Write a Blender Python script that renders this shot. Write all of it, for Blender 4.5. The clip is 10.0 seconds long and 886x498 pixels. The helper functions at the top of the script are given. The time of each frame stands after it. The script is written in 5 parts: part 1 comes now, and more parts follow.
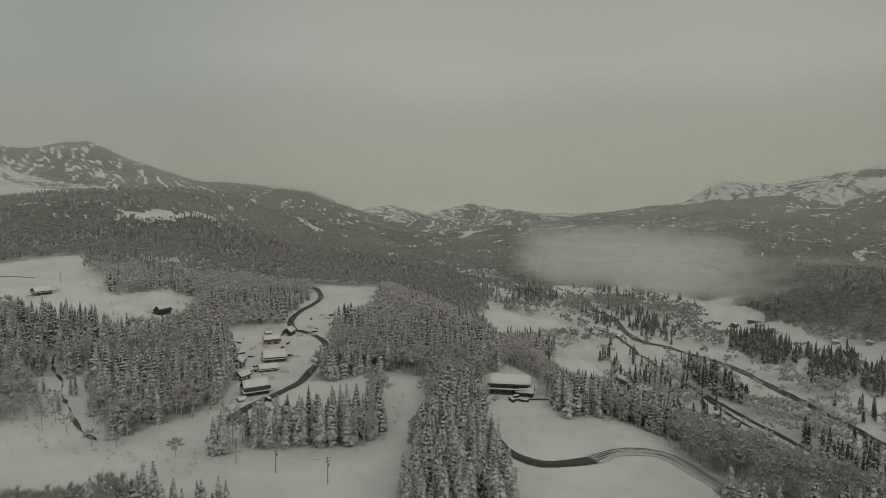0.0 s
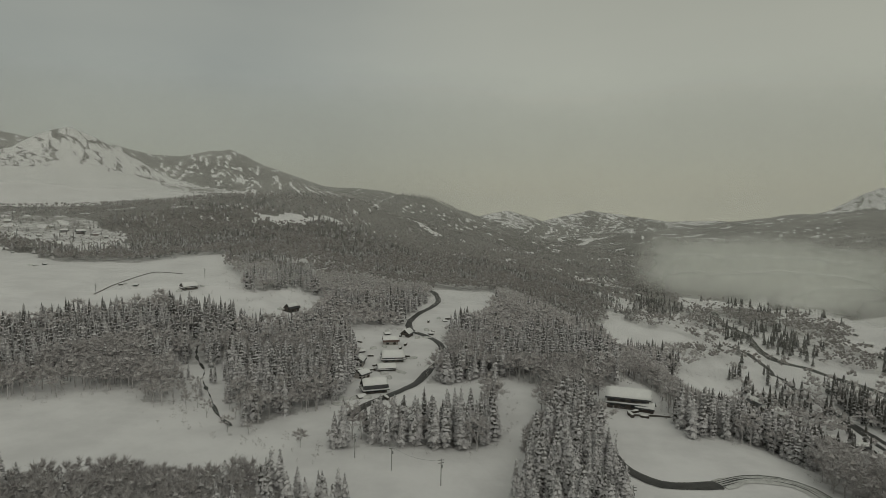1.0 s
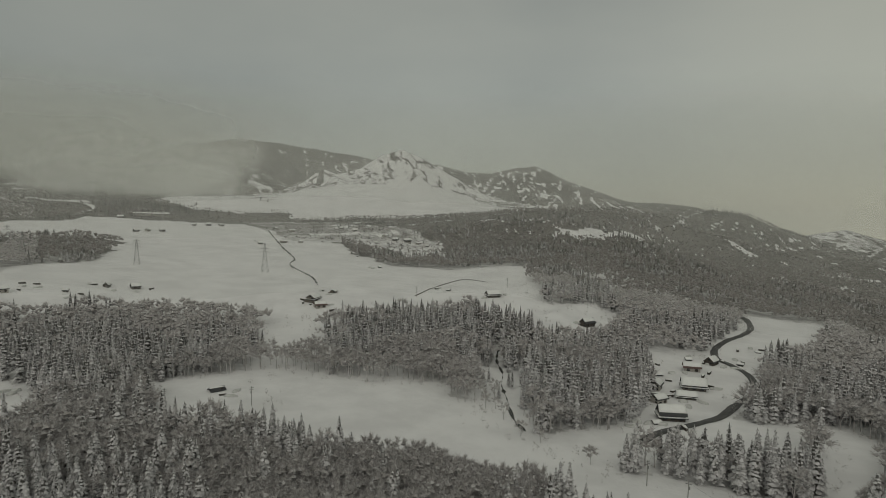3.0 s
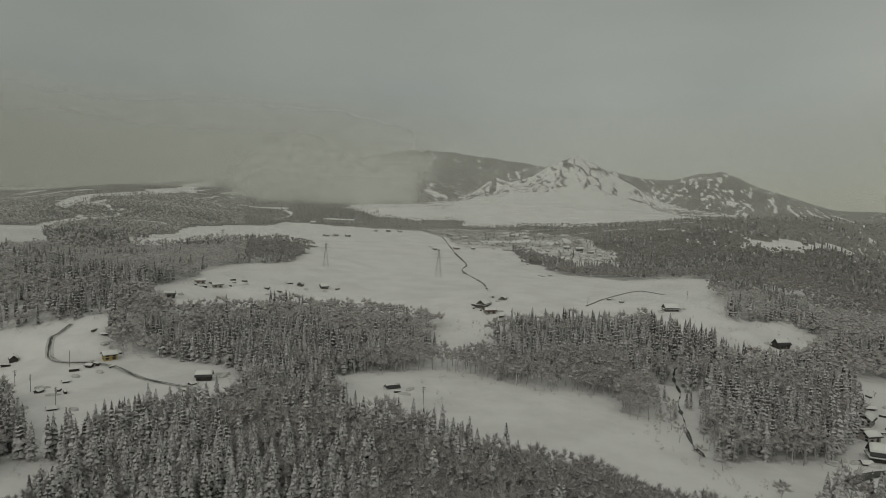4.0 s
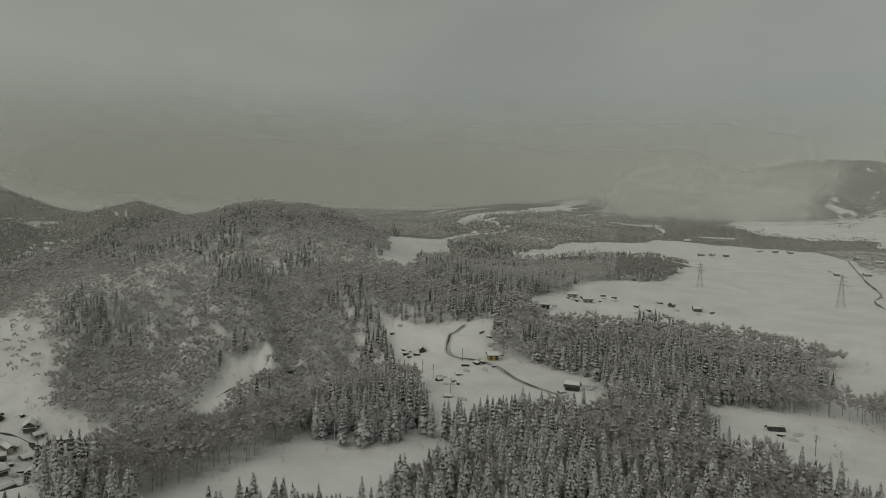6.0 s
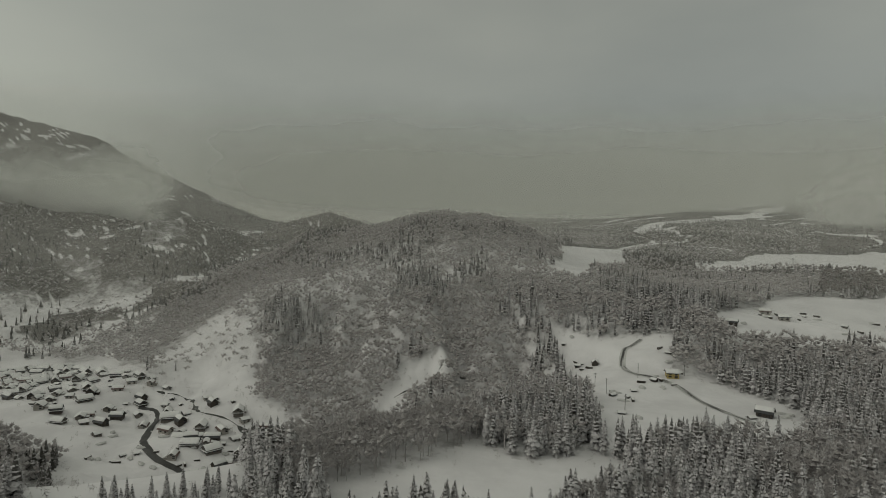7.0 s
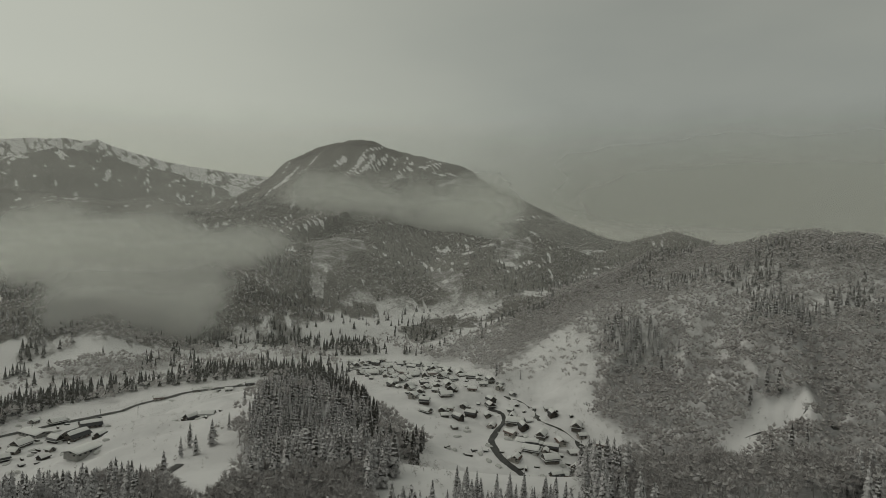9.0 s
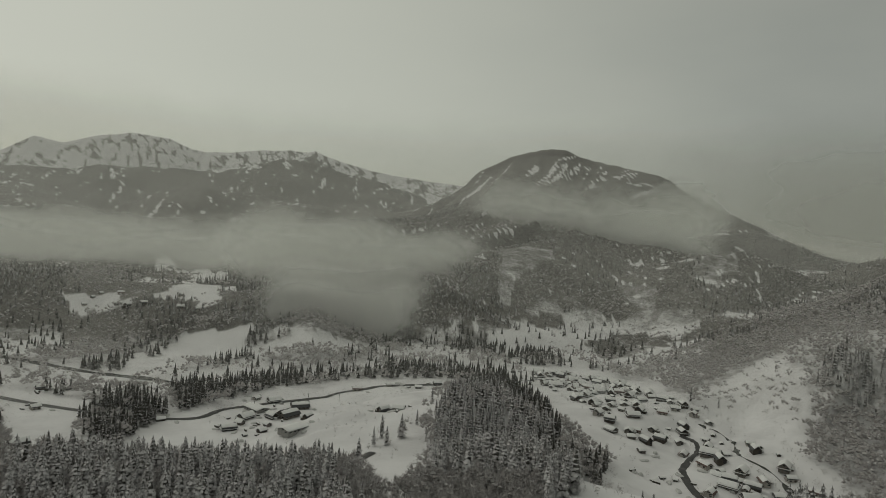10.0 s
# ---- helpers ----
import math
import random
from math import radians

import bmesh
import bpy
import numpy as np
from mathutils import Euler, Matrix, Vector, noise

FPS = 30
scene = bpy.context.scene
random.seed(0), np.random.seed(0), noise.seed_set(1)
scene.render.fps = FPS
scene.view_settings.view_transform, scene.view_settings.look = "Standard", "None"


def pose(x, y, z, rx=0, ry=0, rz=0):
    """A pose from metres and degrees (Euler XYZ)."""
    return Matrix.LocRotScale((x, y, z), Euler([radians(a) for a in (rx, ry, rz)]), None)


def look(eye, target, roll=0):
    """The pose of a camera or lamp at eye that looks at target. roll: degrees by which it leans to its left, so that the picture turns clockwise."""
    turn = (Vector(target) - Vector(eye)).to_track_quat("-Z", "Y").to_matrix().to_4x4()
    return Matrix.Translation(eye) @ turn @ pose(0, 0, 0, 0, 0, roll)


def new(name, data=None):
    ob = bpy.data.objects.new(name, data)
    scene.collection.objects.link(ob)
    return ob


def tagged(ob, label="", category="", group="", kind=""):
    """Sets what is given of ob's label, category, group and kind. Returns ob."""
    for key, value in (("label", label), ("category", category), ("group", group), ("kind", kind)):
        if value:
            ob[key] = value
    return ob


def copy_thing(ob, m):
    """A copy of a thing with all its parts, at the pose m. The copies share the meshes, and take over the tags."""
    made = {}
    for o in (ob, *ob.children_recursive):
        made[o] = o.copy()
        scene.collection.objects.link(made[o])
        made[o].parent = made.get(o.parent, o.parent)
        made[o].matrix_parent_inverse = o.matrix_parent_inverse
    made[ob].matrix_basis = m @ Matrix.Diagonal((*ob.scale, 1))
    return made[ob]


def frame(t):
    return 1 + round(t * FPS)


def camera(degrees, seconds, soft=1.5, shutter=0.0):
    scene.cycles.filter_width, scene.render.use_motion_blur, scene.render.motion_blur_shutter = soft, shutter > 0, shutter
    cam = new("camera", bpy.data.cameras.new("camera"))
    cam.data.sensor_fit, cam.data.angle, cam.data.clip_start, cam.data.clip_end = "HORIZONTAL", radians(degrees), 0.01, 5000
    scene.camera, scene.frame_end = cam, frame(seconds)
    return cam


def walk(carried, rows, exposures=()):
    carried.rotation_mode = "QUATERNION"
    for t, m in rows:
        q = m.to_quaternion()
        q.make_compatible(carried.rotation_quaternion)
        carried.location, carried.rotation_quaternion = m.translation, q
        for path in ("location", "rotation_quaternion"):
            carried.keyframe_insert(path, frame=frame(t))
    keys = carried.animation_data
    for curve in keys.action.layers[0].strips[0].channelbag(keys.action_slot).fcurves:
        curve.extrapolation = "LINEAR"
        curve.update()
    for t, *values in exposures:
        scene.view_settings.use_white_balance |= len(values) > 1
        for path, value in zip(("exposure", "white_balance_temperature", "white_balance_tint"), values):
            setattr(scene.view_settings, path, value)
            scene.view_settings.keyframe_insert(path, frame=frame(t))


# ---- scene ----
# A drone hovers over a snowy upland edge and turns to its left.
EYE = (0.0, 0.0, 95.0)
TURN = [
    (0.0, 0.00, -5.12, 0.33),
    (0.5, 4.80, -4.91, 0.53),
    (1.0, 10.63, -4.67, 0.66),
    (1.5, 16.75, -4.42, 0.76),
    (2.0, 23.31, -4.17, 0.86),
    (2.5, 30.14, -3.94, 0.96),
    (4.0, 52.65, -3.35, 1.34),
    (4.5, 60.92, -3.17, 1.45),
    (5.0, 69.03, -3.00, 1.54),
    (5.5, 77.26, -2.81, 1.58),
    (6.0, 85.36, -2.62, 1.58),
    (7.5, 108.17, -1.95, 1.43),
    (8.0, 115.37, -1.72, 1.44),
    (8.5, 123.05, -1.51, 1.57),
    (9.0, 131.06, -1.34, 1.91),
    (9.5, 139.47, -1.27, 2.59),
    (10.0, 148.04, -1.33, 3.74),
]
cam = camera(69.98, 10.0, soft=0.6)
walk(cam, [(t, Matrix.Translation(EYE) @ Matrix.Rotation(radians(yaw), 4, "Z") @ Matrix.Rotation(radians(90 + tilt), 4, "X") @ Matrix.Rotation(radians(lean), 4, "Z"))
           for t, yaw, tilt, lean in TURN])


# ---- overcast sky, veiled sun ----
scene.cycles.transparent_max_bounces = 24
SUN_TURN, SUN_UP = radians(205), radians(38)
world = bpy.data.worlds.new("overcast_sky")
scene.world = world
world.use_nodes = True
wn, wl = world.node_tree.nodes, world.node_tree.links
wn.clear()
w_out = wn.new("ShaderNodeOutputWorld")
w_bg = wn.new("ShaderNodeBackground")
w_sky = wn.new("ShaderNodeTexSky")
w_sky.sky_type, w_sky.sun_disc = "NISHITA", False
w_sky.sun_elevation, w_sky.sun_rotation = SUN_UP, -SUN_TURN
w_co = wn.new("ShaderNodeTexCoord")
w_map = wn.new("ShaderNodeMapping")
w_map.inputs["Scale"].default_value = (1.0, 1.0, 2.6)
w_noise = wn.new("ShaderNodeTexNoise")
w_noise.inputs["Scale"].default_value, w_noise.inputs["Detail"].default_value = 1.7, 5.0
w_noise.inputs["Roughness"].default_value = 0.45
w_ramp = wn.new("ShaderNodeValToRGB")
w_ramp.color_ramp.elements[0].position, w_ramp.color_ramp.elements[1].position = 0.30, 0.72
w_ramp.color_ramp.elements[0].color = (0.204, 0.210, 0.176, 1)
w_ramp.color_ramp.elements[1].color = (0.292, 0.293, 0.240, 1)
# the glow of the hidden sun over the valley
w_dot = wn.new("ShaderNodeVectorMath")
w_dot.operation = "DOT_PRODUCT"
w_dot.inputs[1].default_value = (-math.sin(SUN_TURN) * 0.97, math.cos(SUN_TURN) * 0.97, 0.24)
w_glow = wn.new("ShaderNodeMapRange")
w_glow.interpolation_type = "SMOOTHSTEP"
for socket, value in (("From Min", -0.1), ("From Max", 1.0), ("To Min", 0.0), ("To Max", 0.8)):
    w_glow.inputs[socket].default_value = value
w_add = wn.new("ShaderNodeMix")
w_add.data_type, w_add.blend_type = "RGBA", "MIX"
w_add.inputs[7].default_value = (0.50, 0.50, 0.40, 1)
w_mix = wn.new("ShaderNodeMix")
w_mix.data_type, w_mix.blend_type = "RGBA", "ADD"
w_mix.inputs[0].default_value = 0.012
# a darker stretch of cloud over the plain
w_dot2 = wn.new("ShaderNodeVectorMath")
w_dot2.operation = "DOT_PRODUCT"
w_dot2.inputs[1].default_value = (-math.sin(radians(88)), math.cos(radians(88)), 0.0)
w_dim = wn.new("ShaderNodeMapRange")
w_dim.interpolation_type = "SMOOTHSTEP"
for socket, value in (("From Min", 0.6), ("From Max", 1.0), ("To Min", 0.0), ("To Max", 0.6)):
    w_dim.inputs[socket].default_value = value
w_dull = wn.new("ShaderNodeMix")
w_dull.data_type, w_dull.blend_type = "RGBA", "MIX"
w_dull.inputs[7].default_value = (0.158, 0.165, 0.140, 1)
wl.new(w_co.outputs["Generated"], w_dot2.inputs[0])
wl.new(w_dot2.outputs["Value"], w_dim.inputs["Value"])
w_up = wn.new("ShaderNodeSeparateXYZ")
w_low = wn.new("ShaderNodeMapRange")
w_low.interpolation_type = "SMOOTHSTEP"
for socket, value in (("From Min", 0.03), ("From Max", 0.30), ("To Min", 1.0), ("To Max", 0.15)):
    w_low.inputs[socket].default_value = value
w_both = wn.new("ShaderNodeMath")
w_both.operation = "MULTIPLY"
wl.new(w_co.outputs["Generated"], w_up.inputs[0])
wl.new(w_up.outputs["Z"], w_low.inputs["Value"])
wl.new(w_dim.outputs["Result"], w_both.inputs[0])
wl.new(w_low.outputs["Result"], w_both.inputs[1])
wl.new(w_both.outputs[0], w_dull.inputs[0])
wl.new(w_ramp.outputs["Color"], w_dull.inputs[6])
wl.new(w_co.outputs["Generated"], w_map.inputs["Vector"])
wl.new(w_map.outputs["Vector"], w_noise.inputs["Vector"])
wl.new(w_noise.outputs["Fac"], w_ramp.inputs["Fac"])
wl.new(w_co.outputs["Generated"], w_dot.inputs[0])
wl.new(w_dot.outputs["Value"], w_glow.inputs["Value"])
wl.new(w_glow.outputs["Result"], w_add.inputs[0])
wl.new(w_dull.outputs[2], w_add.inputs[6])
# the pale break in the cloud over the head of the valley
w_dot3 = wn.new("ShaderNodeVectorMath")
w_dot3.operation = "DOT_PRODUCT"
w_dot3.inputs[1].default_value = (-math.sin(radians(-14)), math.cos(radians(-14)), 0.10)
w_break = wn.new("ShaderNodeMapRange")
w_break.interpolation_type = "SMOOTHSTEP"
for socket, value in (("From Min", 0.80), ("From Max", 1.0), ("To Min", 0.0), ("To Max", 0.55)):
    w_break.inputs[socket].default_value = value
w_pale = wn.new("ShaderNodeMix")
w_pale.data_type, w_pale.blend_type = "RGBA", "MIX"
w_pale.inputs[7].default_value = (0.385, 0.375, 0.285, 1)
wl.new(w_co.outputs["Generated"], w_dot3.inputs[0])
wl.new(w_dot3.outputs["Value"], w_break.inputs["Value"])
wl.new(w_break.outputs["Result"], w_pale.inputs[0])
wl.new(w_add.outputs[2], w_pale.inputs[6])
wl.new(w_pale.outputs[2], w_mix.inputs[6])
wl.new(w_sky.outputs["Color"], w_mix.inputs[7])
wl.new(w_mix.outputs[2], w_bg.inputs["Color"])
wl.new(w_bg.outputs["Background"], w_out.inputs["Surface"])
w_bg.inputs["Strength"].default_value = 1.0
sun = new("sun", bpy.data.lights.new("sun", "SUN"))
sun.data.energy, sun.data.angle, sun.data.color = 0.27, radians(40), (1.0, 0.97, 0.90)
sun.matrix_world = look((-math.sin(SUN_TURN) * 900, math.cos(SUN_TURN) * 900, 900 * math.tan(SUN_UP)), (0, 0, 0))


# ---- materials ----
class Nodes:
    """Short ways to string shader nodes together."""

    def __init__(self, name, rough=0.9):
        self.mat = bpy.data.materials.new(name)
        self.mat.use_nodes = True
        self.tree = self.mat.node_tree
        self.bsdf = self.tree.nodes["Principled BSDF"]
        self.bsdf.inputs["Roughness"].default_value = rough
        self.out = self.tree.nodes["Material Output"]

    def add(self, kind, **values):
        node = self.tree.nodes.new("ShaderNode" + kind)
        for key, value in values.items():
            node.inputs[key.replace("_", " ")].default_value = value
        return node

    def link(self, a, b):
        self.tree.links.new(a, b)

    def noise(self, scale, detail=4.0, rough=0.55, coords=None, stretch=None):
        n = self.add("TexNoise", Scale=scale, Detail=detail, Roughness=rough)
        if coords is None:
            coords = self.add("NewGeometry").outputs["Position"]
        if stretch:
            m = self.add("Mapping", Scale=stretch)
            self.link(coords, m.inputs["Vector"])
            coords = m.outputs["Vector"]
        self.link(coords, n.inputs["Vector"])
        return n.outputs["Fac"]

    def math(self, op, a, b=0.0):
        n = self.add("Math")
        n.operation = op
        for i, v in enumerate((a, b)):
            if isinstance(v, (int, float)):
                n.inputs[i].default_value = v
            else:
                self.link(v, n.inputs[i])
        return n.outputs[0]

    def step(self, v, a, b, lo=0.0, hi=1.0):
        n = self.add("MapRange")
        n.interpolation_type = "SMOOTHSTEP"
        self.link(v, n.inputs["Value"])
        for s, x in (("From Min", a), ("From Max", b), ("To Min", lo), ("To Max", hi)):
            n.inputs[s].default_value = x
        return n.outputs["Result"]

    def mix(self, fac, a, b):
        n = self.add("Mix")
        n.data_type = "RGBA"
        if isinstance(fac, (int, float)):
            n.inputs[0].default_value = fac
        else:
            self.link(fac, n.inputs[0])
        for i, v in ((6, a), (7, b)):
            if isinstance(v, tuple):
                n.inputs[i].default_value = (*v, 1)
            else:
                self.link(v, n.inputs[i])
        return n.outputs[2]

    def up(self):
        s = self.add("SeparateXYZ")
        self.link(self.add("NewGeometry").outputs["Normal"], s.inputs[0])
        return s.outputs["Z"]

    def bump(self, v, strength, distance):
        n = self.add("Bump", Strength=strength, Distance=distance)
        self.link(v, n.inputs["Height"])
        self.link(n.outputs["Normal"], self.bsdf.inputs["Normal"])

    def colour(self, c):
        if isinstance(c, tuple):
            self.bsdf.inputs["Base Color"].default_value = (*c, 1)
        else:
            self.link(c, self.bsdf.inputs["Base Color"])
        return self.mat


SNOW = (0.80, 0.79, 0.80)
DRIFT = (0.69, 0.68, 0.69)


def make_ground():
    n = Nodes("snow_ground", 0.85)
    cover = n.add("Attribute")
    cover.attribute_name = "cover"
    c = cover.outputs["Fac"]
    fine, mid, wide = n.noise(0.16, 5, 0.6), n.noise(0.035, 5, 0.6), n.noise(0.006, 4, 0.5)
    speck = n.noise(0.5, 3, 0.7)
    snow = n.mix(n.step(mid, 0.35, 0.7), SNOW, DRIFT)
    wood = n.mix(n.step(fine, 0.38, 0.66), (0.095, 0.088, 0.080), (0.26, 0.248, 0.235))
    wood = n.mix(n.step(n.noise(0.05, 5, 0.65), 0.35, 0.62, 0.0, 0.65), wood, (0.085, 0.079, 0.072))
    wood = n.mix(n.step(speck, 0.60, 0.75), wood, (0.42, 0.42, 0.41))
    wood = n.mix(n.step(wide, 0.38, 0.64, 0.0, 0.55), wood, (0.27, 0.258, 0.245))
    edge = n.math("ADD", c, n.math("ADD", n.math("MULTIPLY", n.math("SUBTRACT", mid, 0.5), 0.6), n.math("MULTIPLY", n.math("SUBTRACT", fine, 0.5), 0.7)))
    n.bump(n.math("ADD", fine, n.math("ADD", n.math("MULTIPLY", mid, 3.0), n.math("MULTIPLY", wide, 14.0))), 0.35, 1.2)
    return n.colour(n.mix(n.step(edge, 0.25, 0.72), snow, wood))


def make_conifer(name, dark, light, amount):
    """Needles with snow lying in small clumps on the sprays."""
    n = Nodes(name, 0.8)
    r = n.add("NewGeometry").outputs["Random Per Island"]
    flake, clump = n.noise(3.2, 4, 0.75), n.noise(0.9, 3, 0.7)
    lie = n.math("ADD", n.math("MULTIPLY", n.up(), 0.22), n.math("ADD", n.math("MULTIPLY", n.math("ADD", flake, clump), 0.55), n.math("MULTIPLY", r, 0.22)))
    leaf = n.mix(n.math("MULTIPLY", n.math("ADD", r, flake), 0.5), dark, light)
    return n.colour(n.mix(n.step(lie, amount, amount + 0.38), leaf, (0.66, 0.645, 0.66)))


def make_twigs(name, dark, light, amount):
    """Bare twigs under rime."""
    n = Nodes(name, 0.85)
    r = n.add("NewGeometry").outputs["Random Per Island"]
    flake, clump = n.noise(2.6, 4, 0.75), n.noise(0.5, 3, 0.6)
    lie = n.math("ADD", n.math("MULTIPLY", r, 0.18), n.math("ADD", n.math("MULTIPLY", flake, 0.72), n.math("MULTIPLY", clump, 0.4)))
    n.bump(flake, 0.7, 0.5)
    return n.colour(n.mix(n.step(lie, amount, amount + 0.45), n.mix(flake, dark, light), (0.62, 0.60, 0.61)))


def make_plain(name, a, b, scale=1.0, rough=0.8, metal=0.0, bump=0.0):
    n = Nodes(name, rough)
    n.bsdf.inputs["Metallic"].default_value = metal
    v = n.math("MULTIPLY", n.math("ADD", n.noise(scale, 5, 0.6), n.noise(scale * 7, 4, 0.6)), 0.5)
    if bump:
        n.bump(v, 0.6, bump)
    return n.colour(n.mix(n.step(v, 0.32, 0.68), a, b))


def make_cloud(name, density, scale, seed, soft=0.28, detail=7, torn=2.4, foot=0.45, head=0.40, tone=(0.86, 0.87, 0.84)):
    """Mist that thins out towards the edges of its sheet and breaks up in wisps."""
    n = Nodes(name, 1.0)
    uv = n.add("UVMap")
    uv.uv_map = "sheet"
    s = n.add("SeparateXYZ")
    n.link(uv.outputs["UV"], s.inputs[0])

    def fade(v, lo, hi):
        return n.math("MULTIPLY", n.step(v, 0.0, lo), n.step(v, 1.0 - hi, 1.0, 1.0, 0.0))

    off = n.add("VectorMath")
    off.inputs[1].default_value = (seed * 37.0, seed * 11.0, 0)
    n.link(n.add("NewGeometry").outputs["Position"], off.inputs[0])
    puff = n.noise(scale, detail, 0.62, off.outputs[0], (1, 1, 1.7))
    v = n.math("MULTIPLY", fade(s.outputs["X"], soft, soft), fade(s.outputs["Y"], foot, head))
    v = n.math("SUBTRACT", n.math("ADD", v, n.math("MULTIPLY", n.math("SUBTRACT", puff, 0.5), torn)), 0.26)
    alpha = n.math("MULTIPLY", n.math("MULTIPLY", n.step(v, 0.0, 0.75), n.step(n.math("MULTIPLY", s.outputs["X"], s.outputs["Y"]), 0.0, 0.01)), density)
    tree = n.tree.nodes
    tree.remove(n.bsdf)
    dif, trl, half, clear, last = (n.add(k) for k in ("BsdfDiffuse", "BsdfTranslucent", "MixShader", "BsdfTransparent", "MixShader"))
    for b in (dif, trl):
        b.inputs["Color"].default_value = (*tone, 1)
    half.inputs[0].default_value = 0.5
    n.link(dif.outputs[0], half.inputs[1])
    n.link(trl.outputs[0], half.inputs[2])
    n.link(alpha, last.inputs[0])
    n.link(clear.outputs[0], last.inputs[1])
    n.link(half.outputs[0], last.inputs[2])
    n.link(last.outputs[0], n.out.inputs["Surface"])
    return n.mat


M_GROUND = make_ground()
M_CEDAR = make_conifer("snowy_cedar", (0.048, 0.047, 0.043), (0.140, 0.132, 0.123), 0.55)
# the same cedar beyond 620 m, with distance haze put into paler needle colours
M_CEDAR_HAZED = make_conifer("snowy_cedar_far", (0.070, 0.068, 0.063), (0.155, 0.147, 0.138), 0.60)
M_CEDAR_DARK = make_conifer("dark_valley_cedar", (0.034, 0.035, 0.030), (0.085, 0.081, 0.072), 0.70)
M_TWIGS = make_twigs("frosted_twigs", (0.22, 0.202, 0.193), (0.43, 0.405, 0.39), 0.44)
M_TWIGS_FAR = make_twigs("frosted_twigs_far", (0.145, 0.131, 0.124), (0.29, 0.268, 0.256), 0.58)
M_BARK = make_plain("wet_bark", (0.05, 0.042, 0.035), (0.11, 0.095, 0.08), 2.0)
M_ROAD = make_plain("wet_asphalt", (0.030, 0.030, 0.030), (0.075, 0.074, 0.072), 0.4, 0.55)
M_SLUSH = make_plain("tracked_snow", (0.42, 0.42, 0.41), (0.66, 0.66, 0.65), 0.5, 0.7, 0, 0.1)
M_WATER = make_plain("dark_water", (0.030, 0.031, 0.028), (0.060, 0.060, 0.054), 0.06, 0.25)
M_SNOWCAP = make_plain("roof_snow", (0.76, 0.76, 0.755), (0.84, 0.84, 0.835), 0.5, 0.85, 0, 0.15)
M_DARKWOOD = make_plain("dark_timber", (0.035, 0.030, 0.026), (0.085, 0.072, 0.06), 1.2)
M_PLASTER = make_plain("weathered_plaster", (0.30, 0.285, 0.26), (0.42, 0.40, 0.37), 0.8)
M_BOARDS = make_plain("grey_weathered_boards", (0.10, 0.09, 0.08), (0.20, 0.185, 0.165), 1.0)
M_YELLOW = make_plain("yellow_cladding", (0.36, 0.28, 0.10), (0.46, 0.37, 0.15), 1.0)
M_TIN = make_plain("dark_sheet_metal", (0.035, 0.037, 0.040), (0.075, 0.077, 0.08), 0.7, 0.45, 0.3)
M_RED = make_plain("rust_red_sheet", (0.085, 0.05, 0.045), (0.13, 0.085, 0.075), 0.8, 0.6)
M_GLASS = make_plain("dark_window", (0.02, 0.022, 0.025), (0.05, 0.055, 0.06), 1.0, 0.12)
M_STEEL = make_plain("galvanised_steel", (0.20, 0.20, 0.20), (0.32, 0.32, 0.32), 1.0, 0.5, 0.6)
M_CONCRETE = make_plain("grey_concrete", (0.22, 0.22, 0.21), (0.34, 0.335, 0.32), 0.6)


